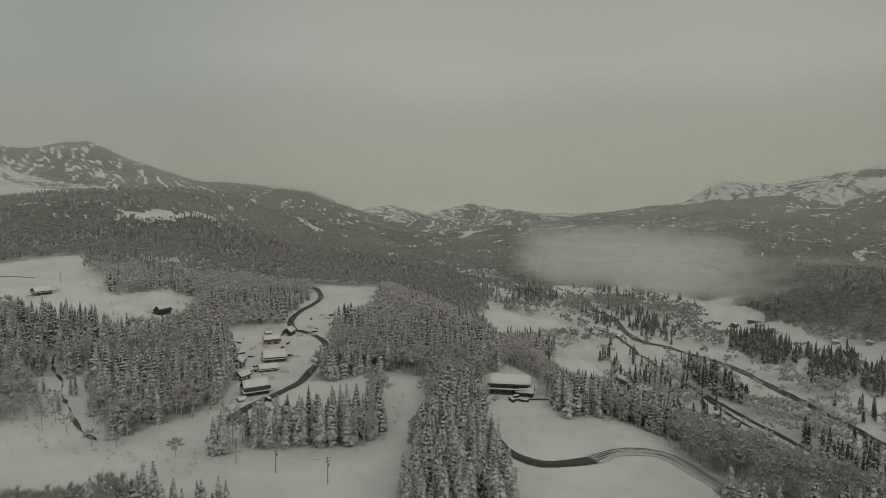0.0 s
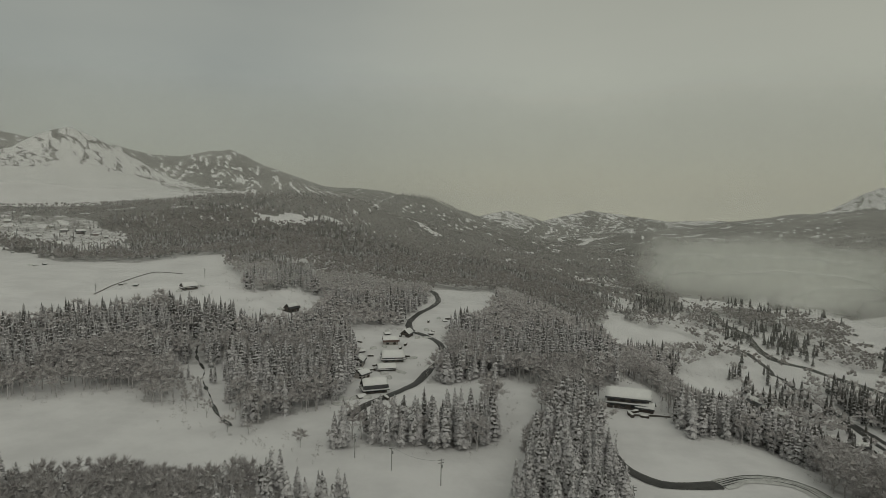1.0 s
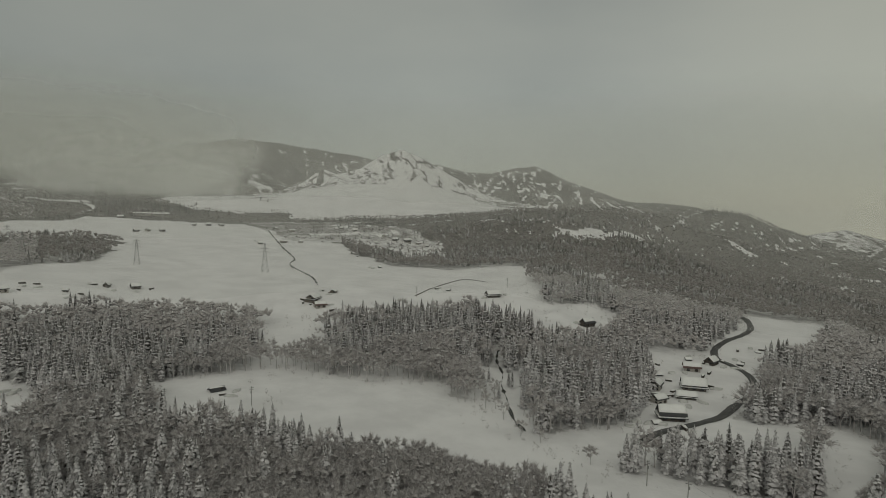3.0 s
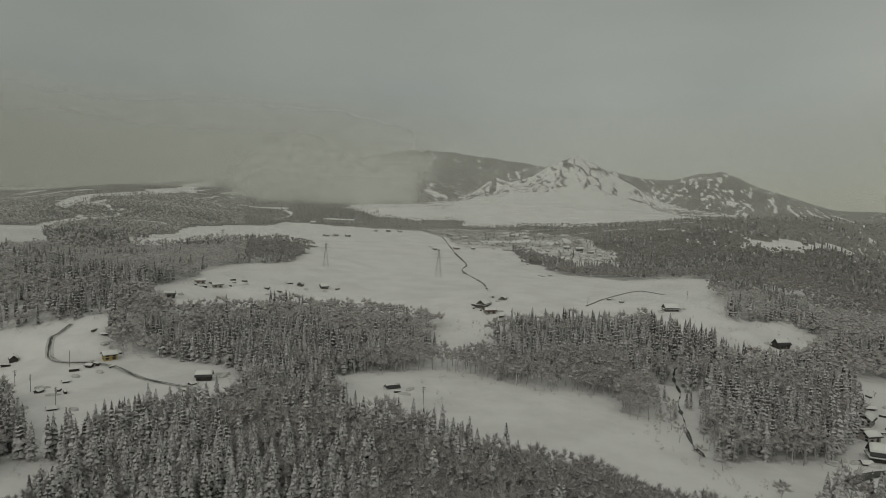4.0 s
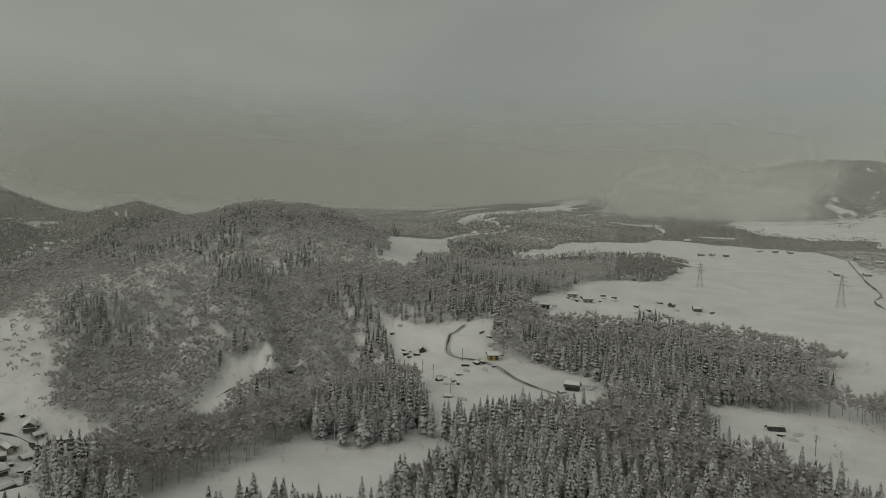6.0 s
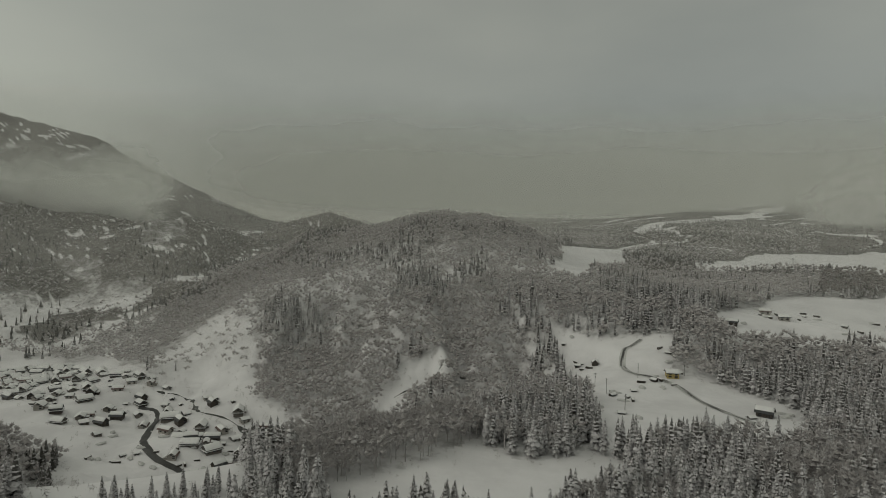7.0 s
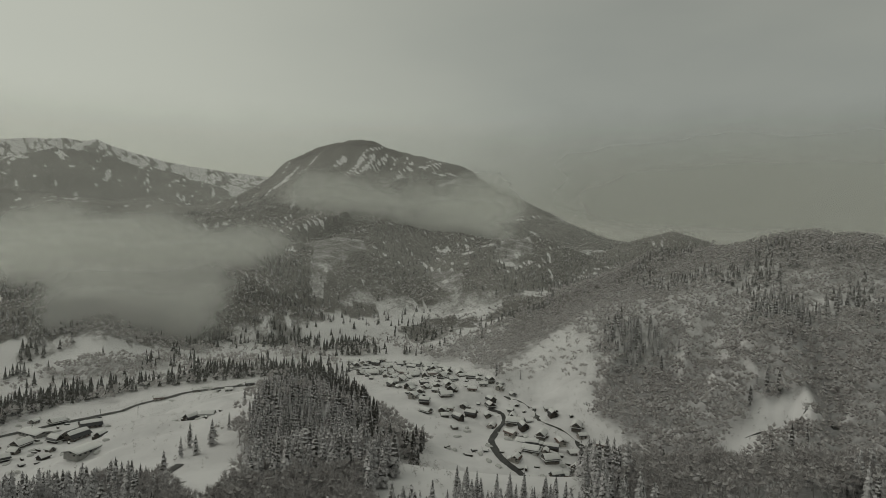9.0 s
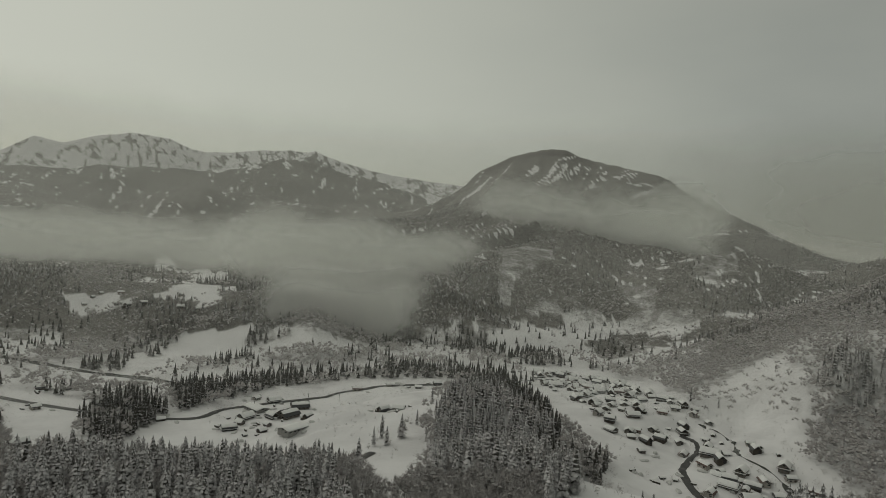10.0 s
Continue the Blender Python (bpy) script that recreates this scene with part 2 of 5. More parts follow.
VALLEY = [(-91, 2598, -40), (52, 1499, -52), (120, 1144, -58), (200, 867, -60), (213, 656, -62), (262, 562, -62), (283, 436, -62), (368, 309, -62), (473, 83, -62), (450, -260, -62), (222, -611, -62), (40, -759, -62), (-86, -614, -62), (-173, -475, -62), (-280, -485, -62), (-489, -582, -60), (-658, -614, -58), (-906, -708, -52), (-1326, -895, -40), (-2057, -1236, 0)]
BRANCH = [(-411, -490, -62), (-453, -394, -60), (-352, -247, -62), (-392, -200, -60), (-432, -157, -54), (-475, -119, -38), (-555, -78, -8)]
RIDGES = [
    ([(-530, 703, 26), (-531, 764, 51), (-545, 839, 78), (-544, 910, 88), (-505, 1000, 94), (-438, 1096, 94), (-381, 1138, 88), (-318, 1147, 59), (-249, 1123, 34), (-152, 1079, 6), (-53, 1019, -12), (33, 939, -34)], 430, 1, 0.05),  # wooded hill over the hamlet
    ([(-182, 738, -16), (-138, 849, -4), (-92, 996, -16)], 330, 1, 0),  # spur before it
    ([(-19, 650, -31), (8, 760, -28), (48, 949, -30)], 230, 1, 0),  # spur to the valley
    ([(-1406, 1091, 126), (-1375, 1162, 155), (-1355, 1215, 197), (-1334, 1253, 185), (-1306, 1310, 202), (-1275, 1368, 242), (-1233, 1419, 263), (-1196, 1451, 243), (-1119, 1485, 196), (-1037, 1508, 143), (-967, 1518, 117), (-875, 1516, 95)], 560, 1.1, 0.95),  # ski hill
    ([(-1495, 1813, 226), (-1447, 1852, 255), (-1358, 1918, 231), (-1297, 1960, 226), (-1210, 2014, 243), (-1146, 2051, 255), (-1063, 2096, 214), (-971, 2140, 173), (-854, 2189, 132), (-765, 2222, 111)], 560, 1, 0.3),  # second peak
    ([(-599, 1644, 92), (-532, 1636, 95), (-404, 1631, 101), (-338, 1605, 92), (-275, 1576, 64), (-196, 1528, 27), (-120, 1455, 8), (-53, 1369, -13), (7, 1260, -27), (66, 1148, -37)], 420, 1.1, 0.16),  # long snowy shoulder
    ([(-1037, 2330, 153), (-914, 2381, 131), (-809, 2418, 131), (-681, 2457, 113), (-613, 2475, 91), (-530, 2494, 68)], 480, 1, 0.1),  # low dark ridge behind the shoulder
    ([(-2649, 1180, 247), (-2561, 1361, 283), (-2506, 1459, 313), (-2449, 1554, 354), (-2355, 1692, 379), (-2291, 1777, 369), (-2192, 1899, 349), (-2061, 2040, 323), (-1940, 2155, 288)], 800, 1.05, 0.2),  # clouded mountain
    ([(-1696, 1060, 137), (-1662, 1113, 179), (-1632, 1156, 217), (-1608, 1190, 193), (-1580, 1226, 172), (-1543, 1272, 140)], 420, 1.1, 0.3),  # mountain foot
    ([(-3161, -497, 81), (-3000, 11, 91), (-2879, 346, 124), (-2734, 606, 159), (-2587, 774, 214), (-2521, 967, 182), (-2317, 1180, 148)], 1500, 1, 0.1),  # plain horizon
    ([(-599, -530, -54), (-655, -493, -34), (-710, -449, -5), (-741, -417, 25), (-761, -379, 44), (-785, -325, 77), (-811, -254, 87), (-821, -219, 95), (-826, -180, 104), (-825, -157, 108), (-824, -135, 103), (-823, -105, 103), (-821, -78, 100), (-818, -53, 90), (-814, -34, 79), (-810, -1, 63), (-799, 32, 48), (-797, 70, 33)], 400, 1, 0),  # hill of mixed woods
    ([(-616, -173, -6), (-704, -152, 36), (-826, -150, 88)], 260, 1, 0),  # its near face
    ([(-1218, -648, 50), (-1246, -594, 87), (-1266, -550, 101), (-1287, -499, 118), (-1305, -449, 103), (-1317, -413, 91), (-1339, -334, 75)], 260, 1, 0),  # second hill
    ([(-883, -1626, 137), (-979, -1629, 188), (-1057, -1603, 243), (-1096, -1577, 290), (-1163, -1527, 334), (-1235, -1457, 363), (-1279, -1405, 365), (-1339, -1348, 332), (-1372, -1271, 315), (-1412, -1164, 297), (-1434, -1088, 249), (-1444, -989, 199), (-1431, -918, 163), (-1427, -827, 127), (-1411, -754, 98), (-1392, -682, 73), (-1376, -598, 48)], 880, 0.95, 0.14),  # big mountain
    ([(-784, -973, 79), (-968, -1011, 118), (-1185, -1288, 260)], 450, 1, 0.05),  # its lower face
    ([(-1011, -736, 89), (-1090, -708, 97), (-1138, -629, 71)], 360, 1, 0.08),  # its near spur
    ([(512, -4169, 359), (242, -4193, 396), (95, -4199, 492), (-44, -4200, 477), (-183, -4196, 529), (-410, -4180, 581), (-599, -4157, 566), (-722, -4137, 514), (-916, -4099, 514), (-1080, -4059, 544), (-1249, -4010, 566), (-1450, -3942, 574), (-1621, -3875, 514), (-1926, -3732, 462), (-2119, -3626, 433), (-2318, -3502, 426)], 1050, 1, 0.7),  # snow range
    ([(360, -2928, 250), (170, -2945, 255), (-72, -2949, 260), (-134, -2947, 286), (-426, -2919, 306), (-512, -2905, 306), (-649, -2878, 317), (-877, -2817, 389), (-970, -2786, 389), (-1115, -2731, 353), (-1307, -2645, 322), (-1448, -2570, 270), (-1541, -2515, 208)], 760, 1, 0.12),  # front range
    ([(269, -2385, 115), (44, -2300, 151), (-135, -2196, 101), (-369, -2169, 199), (-626, -2109, 180), (-795, -1835, 152), (-994, -1619, 154)], 650, 1, 0.1),  # low front hills
    ([(184, -1337, -8), (20, -1300, 11), (-86, -1347, 7), (-241, -1379, 29), (-376, -1245, 31), (-522, -1136, 32), (-664, -1117, 50)], 320, 1, 0),  # dark hill above the terrace
    ([(-633, 3848, -60), (-476, 3972, -18), (-344, 4086, 16), (-129, 4198, -52), (174, 4296, 23), (365, 4284, -7), (650, 4149, -39), (922, 3892, -22)], 900, 1.1, 0.4),  # far valley head
    ([(203, 2993, -88), (399, 3074, -4), (612, 3039, -21), (839, 2984, 17), (899, 2757, 16)], 700, 1.1, 0.35),  # far valley spur
    ([(1178, 3823, -4), (1474, 3718, 56), (1664, 3747, 180), (1891, 3638, 156), (2033, 3445, 194), (2183, 3352, 228), (2222, 3205, 257), (2456, 3029, 218)], 1100, 1, 0.68),  # far snow range
    ([(692, 2816, 1), (845, 2669, 42), (996, 2510, 53), (1135, 2339, 82), (1248, 2281, 94), (1316, 2125, 62), (1428, 2052, 114), (1598, 1922, 105)], 700, 1, 0.15),  # range over the valley
    ([(329, 1871, -69), (560, 1815, 11), (743, 1749, 7), (811, 1607, 29), (919, 1548, 39), (1032, 1475, 36), (1154, 1382, 41)], 650, 1, 0.08),  # low clouded hills
    ([(260, 1223, -98), (333, 1101, -64), (403, 1002, -60), (477, 935, -54), (514, 858, -39), (577, 817, -36), (637, 771, -32)], 260, 1, 0),  # dark woods on the far bank
    ([(-219, -335, -29), (-256, -358, -20), (-287, -373, -23), (-320, -371, -42)], 150, 0.9, 0),  # small wooded hill
]


SCRUB = [
    [(-127, 227), (-116, 247), (-91, 251), (-82, 219), (-89, 210), (-104, 212)],  # scrub below the hamlet
    [(-208, 304), (-183, 322), (-120, 224), (-136, 225), (-158, 239)],  # scrub by the stream
    [(-992, 710), (-897, 803), (-639, 775), (-479, 648), (-485, 578), (-665, 656), (-779, 575)],  # gardens of the upland village
    [(-510, -372), (-596, -349), (-524, -271), (-431, -222), (-414, -271)],  # brook slope
    [(-214, -114), (-190, -96), (-170, -104), (-155, -122), (-140, -146), (-160, -166), (-200, -184), (-194, -138)],  # lip above the village
    [(-729, -963), (-790, -963), (-875, -926), (-807, -867), (-668, -815), (-618, -763), (-595, -769), (-639, -840)],  # pale scree
    [(-875, -792), (-882, -766), (-864, -707), (-817, -672), (-818, -690), (-779, -649), (-785, -694)],  # pale gully
    [(-1189, -861), (-1254, -866), (-1073, -694), (-1017, -666), (-920, -620), (-913, -641)],  # pale face
]
OPEN_GROUND = [
    [(-289, 224), (-279, 234), (-258, 237), (-231, 245), (-212, 261), (-187, 259), (-160, 242), (-126, 222), (-119, 223), (-104, 212), (-89, 210), (-82, 216), (-71, 223), (-58, 224), (-41, 224), (-29, 226), (-23, 243), (-23, 284), (-30, 319), (-18, 324), (-3, 304), (-5, 248), (-7, 202), (-8, 163), (-44, 158), (-67, 175), (-97, 181), (-127, 175), (-148, 173), (-208, 160)],  # broad field
    [(13, 289), (22, 315), (39, 364), (53, 368), (53, 276), (54, 257), (78, 269), (141, 395), (92, 238), (90, 213), (93, 196), (81, 166), (21, 165), (23, 202), (20, 225), (15, 246)],  # field with the curved road
    [(86, 494), (107, 550), (124, 553), (135, 528), (119, 478), (98, 431), (60, 313), (70, 402)],  # small field behind
    [(34, 636), (55, 726), (72, 714), (96, 684), (120, 708), (137, 657), (91, 612), (34, 428)],  # hillside field
    [(-97, 268), (-115, 337), (-139, 401), (-135, 417), (-109, 428), (-119, 497), (-118, 544), (-124, 625), (-63, 632), (-52, 503), (-79, 443), (-72, 396), (-69, 368), (-67, 307), (-30, 319), (-28, 263), (-54, 244), (-79, 230), (-93, 218), (-119, 223), (-116, 247)],  # hamlet
    [(-723, 569), (-674, 571), (-611, 545), (-480, 497), (-427, 475), (-396, 532), (-370, 640), (-304, 516), (-244, 458), (-223, 523), (-195, 508), (-185, 469), (-179, 411), (-188, 410), (-216, 405), (-265, 424), (-293, 421), (-311, 391), (-352, 369), (-365, 333), (-381, 298)],  # upper field
    [(-517, 113), (-643, 211), (-662, 289), (-827, 404), (-944, 401), (-901, 246), (-896, 184), (-1093, 298), (-1172, 498), (-982, 679), (-858, 653), (-759, 599), (-668, 630), (-471, 528), (-412, 545), (-358, 654), (-315, 551), (-257, 488), (-218, 516), (-193, 459), (-231, 441), (-279, 458), (-312, 442), (-340, 358), (-360, 342), (-349, 321), (-351, 295), (-404, 293), (-436, 281), (-459, 246), (-476, 229), (-490, 209), (-485, 188), (-472, 146), (-467, 120)],  # plateau fields
    [(-297, 157), (-329, 162), (-314, 192), (-288, 230), (-256, 229), (-221, 251), (-198, 270), (-163, 236), (-139, 219), (-130, 218), (-108, 211), (-107, 173), (-135, 178), (-152, 171), (-166, 160), (-196, 158), (-223, 148), (-253, 137)],  # strip field
    [(-378, 279), (-381, 303), (-365, 324), (-300, 274), (-295, 249), (-317, 244)],  # bare hollow
    [(-504, -6), (-480, 30), (-475, 50), (-465, 79), (-424, 68), (-407, 85), (-387, 107), (-366, 126), (-322, 118), (-296, 97), (-294, 79), (-294, 46), (-274, 35), (-276, 20), (-335, 16), (-447, 7)],  # clearing with the yellow house
    [(-436, -129), (-480, -116), (-489, -88), (-479, -78), (-468, -91), (-419, -111), (-397, -117)],  # stream meadow
    [(-219, -58), (-235, -55), (-242, -39), (-252, -29), (-257, -12), (-280, 16), (-251, 28), (-228, 25), (-213, 7), (-189, -4), (-195, -44)],  # near glade
    [(-406, -502), (-412, -483), (-450, -448), (-450, -379), (-411, -309), (-412, -269), (-405, -227), (-399, -183), (-396, -161), (-391, -159), (-373, -183), (-352, -192), (-214, -114), (-203, -118), (-194, -138), (-184, -160), (-200, -184), (-314, -290), (-339, -351), (-354, -404)],  # village ground
    [(-455, -326), (-478, -313), (-526, -308), (-478, -263), (-431, -227), (-400, -163), (-413, -142), (-396, -182), (-414, -251)],  # brook bank
    [(-515, -512), (-524, -478), (-474, -428), (-460, -445)],  # valley lawn
    [(-430, -132), (-464, -111), (-481, -71), (-473, -68), (-447, -103), (-427, -118)],  # brook meadow
    [(-291, -285), (-180, -169), (-177, -148), (-162, -136), (-165, -159)],  # lower glade
    [(-211, -81), (-224, -70), (-240, -54), (-272, -32), (-259, -21), (-256, 9), (-242, 16), (-211, 11), (-180, -69)],  # spur glade
    [(-140, -316), (-169, -335), (-197, -331), (-194, -312), (-134, -208), (-112, -193), (-98, -176), (-97, -199)],  # terrace by the small hill
    [(-174, -183), (-286, -278), (-181, -160), (-171, -145), (-148, -135), (-154, -160)],  # terrace beside the small hill
    [(29, -651), (-105, -538), (-218, -556), (-338, -509), (-237, -385), (-199, -363), (-144, -326), (-76, -393), (11, -266)],  # valley works ground
    [(-95, -965), (-134, -1090), (-165, -1223), (-201, -1199), (-251, -1083), (-219, -898), (-194, -856), (-163, -855), (-148, -908), (-125, -919), (-40, -925), (-20, -1000)],  # far bank fields
    [(-78, -774), (-135, -823), (-211, -772), (-297, -706), (-365, -698), (-284, -674), (-197, -719), (-135, -728), (-94, -672), (-68, -665)],  # meadow across the river
    [(-477, -589), (-539, -552), (-556, -454), (-473, -339), (-457, -277), (-429, -211), (-422, -172), (-372, -208), (-334, -277), (-365, -332), (-387, -374), (-408, -448)],  # upper village ground
    [(-140, -579), (-188, -593), (-244, -574), (-325, -570), (-200, -412), (-156, -381), (-143, -393), (-112, -467)],  # ground of the works
    [(336, 834), (382, 835), (386, 766), (357, 708), (382, 684), (382, 651), (427, 598), (410, 574), (374, 625), (337, 680), (295, 728)],  # far bank terrace
    [(-1055, 810), (-943, 880), (-856, 951), (-791, 994), (-712, 1076), (-758, 1236), (-893, 1375), (-1010, 1417), (-1035, 1349), (-1043, 1265), (-1124, 1248), (-1139, 1180), (-1216, 1174), (-1219, 1097), (-1226, 1028), (-1158, 921)],  # ski slope
    [(-860, -582), (-899, -566), (-823, -509), (-824, -570)],  # foot of the pale face
    [(-279, 1208), (-267, 1227), (-225, 1124), (-233, 1097)],  # snow streak on the shoulder
    [(-440, 817), (-421, 852), (-384, 893), (-349, 959), (-354, 1012), (-343, 931), (-383, 850)],  # cleared strip on the wooded hill
    [(-657, -17), (-934, 7), (-1128, 106), (-1310, 229), (-1269, 222), (-1021, 96), (-685, 23), (-620, 29), (-631, -6)],  # far strip
    [(-1548, 131), (-1793, 362), (-2442, 769), (-2166, 662), (-1733, 415), (-1463, 137)],  # far piste
]
VALLEY_WOODS = [
    [(-99, -610), (-150, -615), (-214, -644), (-285, -601), (-328, -608), (-422, -530), (-403, -505), (-309, -548), (-277, -571), (-234, -598), (-185, -586), (-128, -559), (-91, -531)],  # river belt
    [(-22, -529), (-44, -599), (-83, -591), (-88, -533), (-43, -472), (-24, -502)],  # bank grove
    [(220, 580), (235, 564), (241, 511), (221, 475), (200, 489)],  # valley grove
    [(208, 352), (251, 345), (228, 312), (122, 200)],  # lower grove
    [(62, 296), (125, 457), (167, 435), (165, 401), (93, 247), (77, 264), (52, 257)],  # lower wood
    [(-79, 219), (-72, 224), (-59, 226), (-42, 226), (-29, 229), (-21, 243), (-21, 266), (-55, 246), (-80, 234), (-85, 222)],  # strip wood
    [(-5, 203), (-4, 249), (0, 280), (10, 299), (18, 263), (18, 211), (13, 182), (-5, 176)],  # wood by the gap
    [(317, 704), (349, 704), (362, 647), (328, 574), (294, 569), (290, 629)],  # far bank cedars
    [(333, 565), (384, 614), (406, 610), (354, 529), (310, 492), (303, 512)],  # more far bank cedars
    [(368, 547), (402, 562), (341, 474), (332, 486)],  # corner cedars
    [(209, 530), (224, 513), (235, 469), (224, 455), (206, 493)],  # roadside cedars
    [(-121, -191), (-216, -342), (-277, -416), (-367, -504), (-394, -503), (-369, -421), (-327, -345), (-168, -171)],  # small hill plantation
    [(10, -253), (-74, -381), (-127, -317), (-94, -212), (-76, -188), (-32, -183), (7, -201)],  # slope wood
]
LANES = [
    ([(-88, 254), (-86, 268), (-80, 283), (-75, 296), (-71, 310), (-70, 334), (-68, 368), (-77, 400), (-91, 419), (-103, 431), (-111, 458), (-112, 496), (-109, 528), (-110, 566), (-123, 606), (-136, 613)], 2.3, M_ROAD),  # hamlet road
    ([(19, 244), (22, 227), (28, 219), (35, 214), (45, 215), (54, 218)], 2.8, M_ROAD),  # field road, cleared
    ([(54, 218), (64, 225), (75, 226), (83, 221), (87, 210), (91, 199), (94, 183)], 3.4, M_SLUSH),  # field road, rutted
    ([(-422, -311), (-421, -297), (-411, -288), (-393, -282), (-366, -267), (-350, -250), (-341, -235), (-338, -220), (-326, -203)], 2.3, M_ROAD),  # village street
    ([(-336, 96), (-355, 85), (-371, 78), (-399, 68), (-409, 59), (-422, 45), (-439, 41), (-458, 45), (-468, 56)], 2.0, M_SLUSH),  # track to the yellow house
    ([(53, -659), (28, -623), (-11, -580), (-56, -539), (-102, -517), (-132, -536), (-182, -543), (-236, -545), (-290, -534), (-326, -511), (-357, -500)], 2.8, M_ROAD),  # valley highway
    ([(-135, -325), (-151, -326), (-169, -335)], 2.6, M_ROAD),  # side road
    ([(168, 670), (184, 639), (190, 583), (200, 526), (206, 483), (214, 432), (221, 401), (226, 366)], 2.2, M_ROAD),  # riverside road
    ([(203, 496), (205, 440), (210, 408), (213, 380), (218, 364)], 1.7, M_ROAD),  # second riverside road
    ([(288, 331), (278, 384), (277, 432), (270, 494), (260, 575), (231, 624), (198, 646), (198, 723), (186, 771), (189, 832)], 4, M_WATER),  # river
    ([(103, -875), (53, -815), (7, -761), (-41, -700), (-86, -658), (-116, -622)], 4.5, M_WATER),  # river reach
    ([(-218, 348), (-206, 328), (-188, 306), (-177, 287), (-159, 264), (-151, 253), (-141, 241), (-131, 233)], 0.9, M_WATER),  # stream
    ([(-453, -318), (-448, -288), (-421, -260), (-414, -232), (-400, -206), (-399, -188), (-396, -161), (-414, -143)], 1.8, M_WATER),  # brook
    ([(-442, -118), (-457, -105), (-475, -83), (-476, -70)], 1, M_WATER),  # upper brook
    ([(-858, 653), (-707, 559), (-596, 491), (-555, 452), (-480, 416), (-438, 388)], 1.3, M_WATER),  # plateau ditch
    ([(-351, 422), (-359, 468), (-361, 511), (-333, 511)], 0.5, M_DARKWOOD),  # field wall
    ([(32, 282), (40, 283), (49, 285)], 0.9, M_DARKWOOD),  # dark bank
    ([(-424, -505), (-463, -508), (-493, -490)], 2, M_WATER),  # gorge stream
]


# ---- the lie of the land, as functions of the plan ----
def lattice(ix, iy, seed):
    n = (ix * 374761393 + iy * 668265263 + seed * 974634777) & 0x7FFFFFFF
    n = ((n ^ (n >> 13)) * 1274126177) & 0x7FFFFFFF
    return ((n ^ (n >> 16)) & 0xFFFF) / 65535.0


def value_noise(x, y, seed=0):
    ix, iy = np.floor(x).astype(np.int64), np.floor(y).astype(np.int64)
    fx, fy = x - ix, y - iy
    fx, fy = fx * fx * (3 - 2 * fx), fy * fy * (3 - 2 * fy)
    a, b = lattice(ix, iy, seed), lattice(ix + 1, iy, seed)
    c, d = lattice(ix, iy + 1, seed), lattice(ix + 1, iy + 1, seed)
    return (a + (b - a) * fx) * (1 - fy) + (c + (d - c) * fx) * fy


def fbm(x, y, size, octaves=4, seed=0):
    total, weight, reach = 0.0, 1.0, 0.0
    for k in range(octaves):
        total = total + weight * value_noise(x / size + 17.3 * k, y / size - 9.1 * k, seed + k)
        reach += weight
        weight, size = weight * 0.5, size * 0.5
    return total / reach


def smoothstep(a, b, v):
    s = np.clip((v - a) / (b - a), 0, 1)
    return s * s * (3 - 2 * s)


def along(x, y, line):
    """Distance to a polyline of (x, y, value) points, and the value there, blended where two stretches are about as near."""
    best = np.full(np.shape(x), 1e9)
    total, weight = np.zeros(np.shape(x)), np.zeros(np.shape(x))
    for (ax, ay, av), (bx, by, bv) in zip(line[:-1], line[1:]):
        dx, dy = bx - ax, by - ay
        s = np.clip(((x - ax) * dx + (y - ay) * dy) / (dx * dx + dy * dy), 0, 1)
        d2 = (x - ax - s * dx) ** 2 + (y - ay - s * dy) ** 2
        w = (d2 + 4.0) ** -3.0
        best = np.minimum(best, d2)
        total += w * (av + s * (bv - av))
        weight += w
    return np.sqrt(best), total / weight


def inside(x, y, outline):
    """Whether the places lie within a closed outline of (x, y) corners."""
    hit = np.zeros(np.shape(x), bool)
    for (ax, ay), (bx, by) in zip(outline, outline[1:] + outline[:1]):
        if ay == by:
            continue
        cross = (ay > y) != (by > y)
        hit ^= cross & (x < (bx - ax) * (y - ay) / (by - ay) + ax)
    return hit


def base_height(x, y):
    r = np.hypot(x, y)
    bearing = np.degrees(np.arctan2(-x, y))
    bearing = np.where(bearing < -110, bearing + 360, bearing)
    rise = smoothstep(8, 34, bearing) * (1 - smoothstep(96, 114, bearing))
    high = rise * (0.075 * np.clip(r - 380, 0, 920) + 0.03 * np.clip(r - 1300, 0, 3000))
    high = high - (1 - smoothstep(2, 16, bearing)) * 0.045 * np.clip(r - 900, 0, 4000) - smoothstep(104, 116, bearing) * 0.02 * np.clip(r - 900, 0, 4000)
    d, floor = along(x, y, VALLEY)
    floor = np.minimum(floor, high - 30)
    z = floor + (high - floor) * smoothstep(120, 290, d)
    d, floor = along(x, y, BRANCH)
    return np.minimum(z, floor + (z - floor) * smoothstep(70, 185, d))


def arc(line):
    """The crest's points with the length walked along it in place of their height."""
    total, points = 0.0, []
    for k, (x, y, _) in enumerate(line):
        total += math.hypot(x - line[k - 1][0], y - line[k - 1][1]) if k else 0.0
        points.append((x, y, total))
    return points


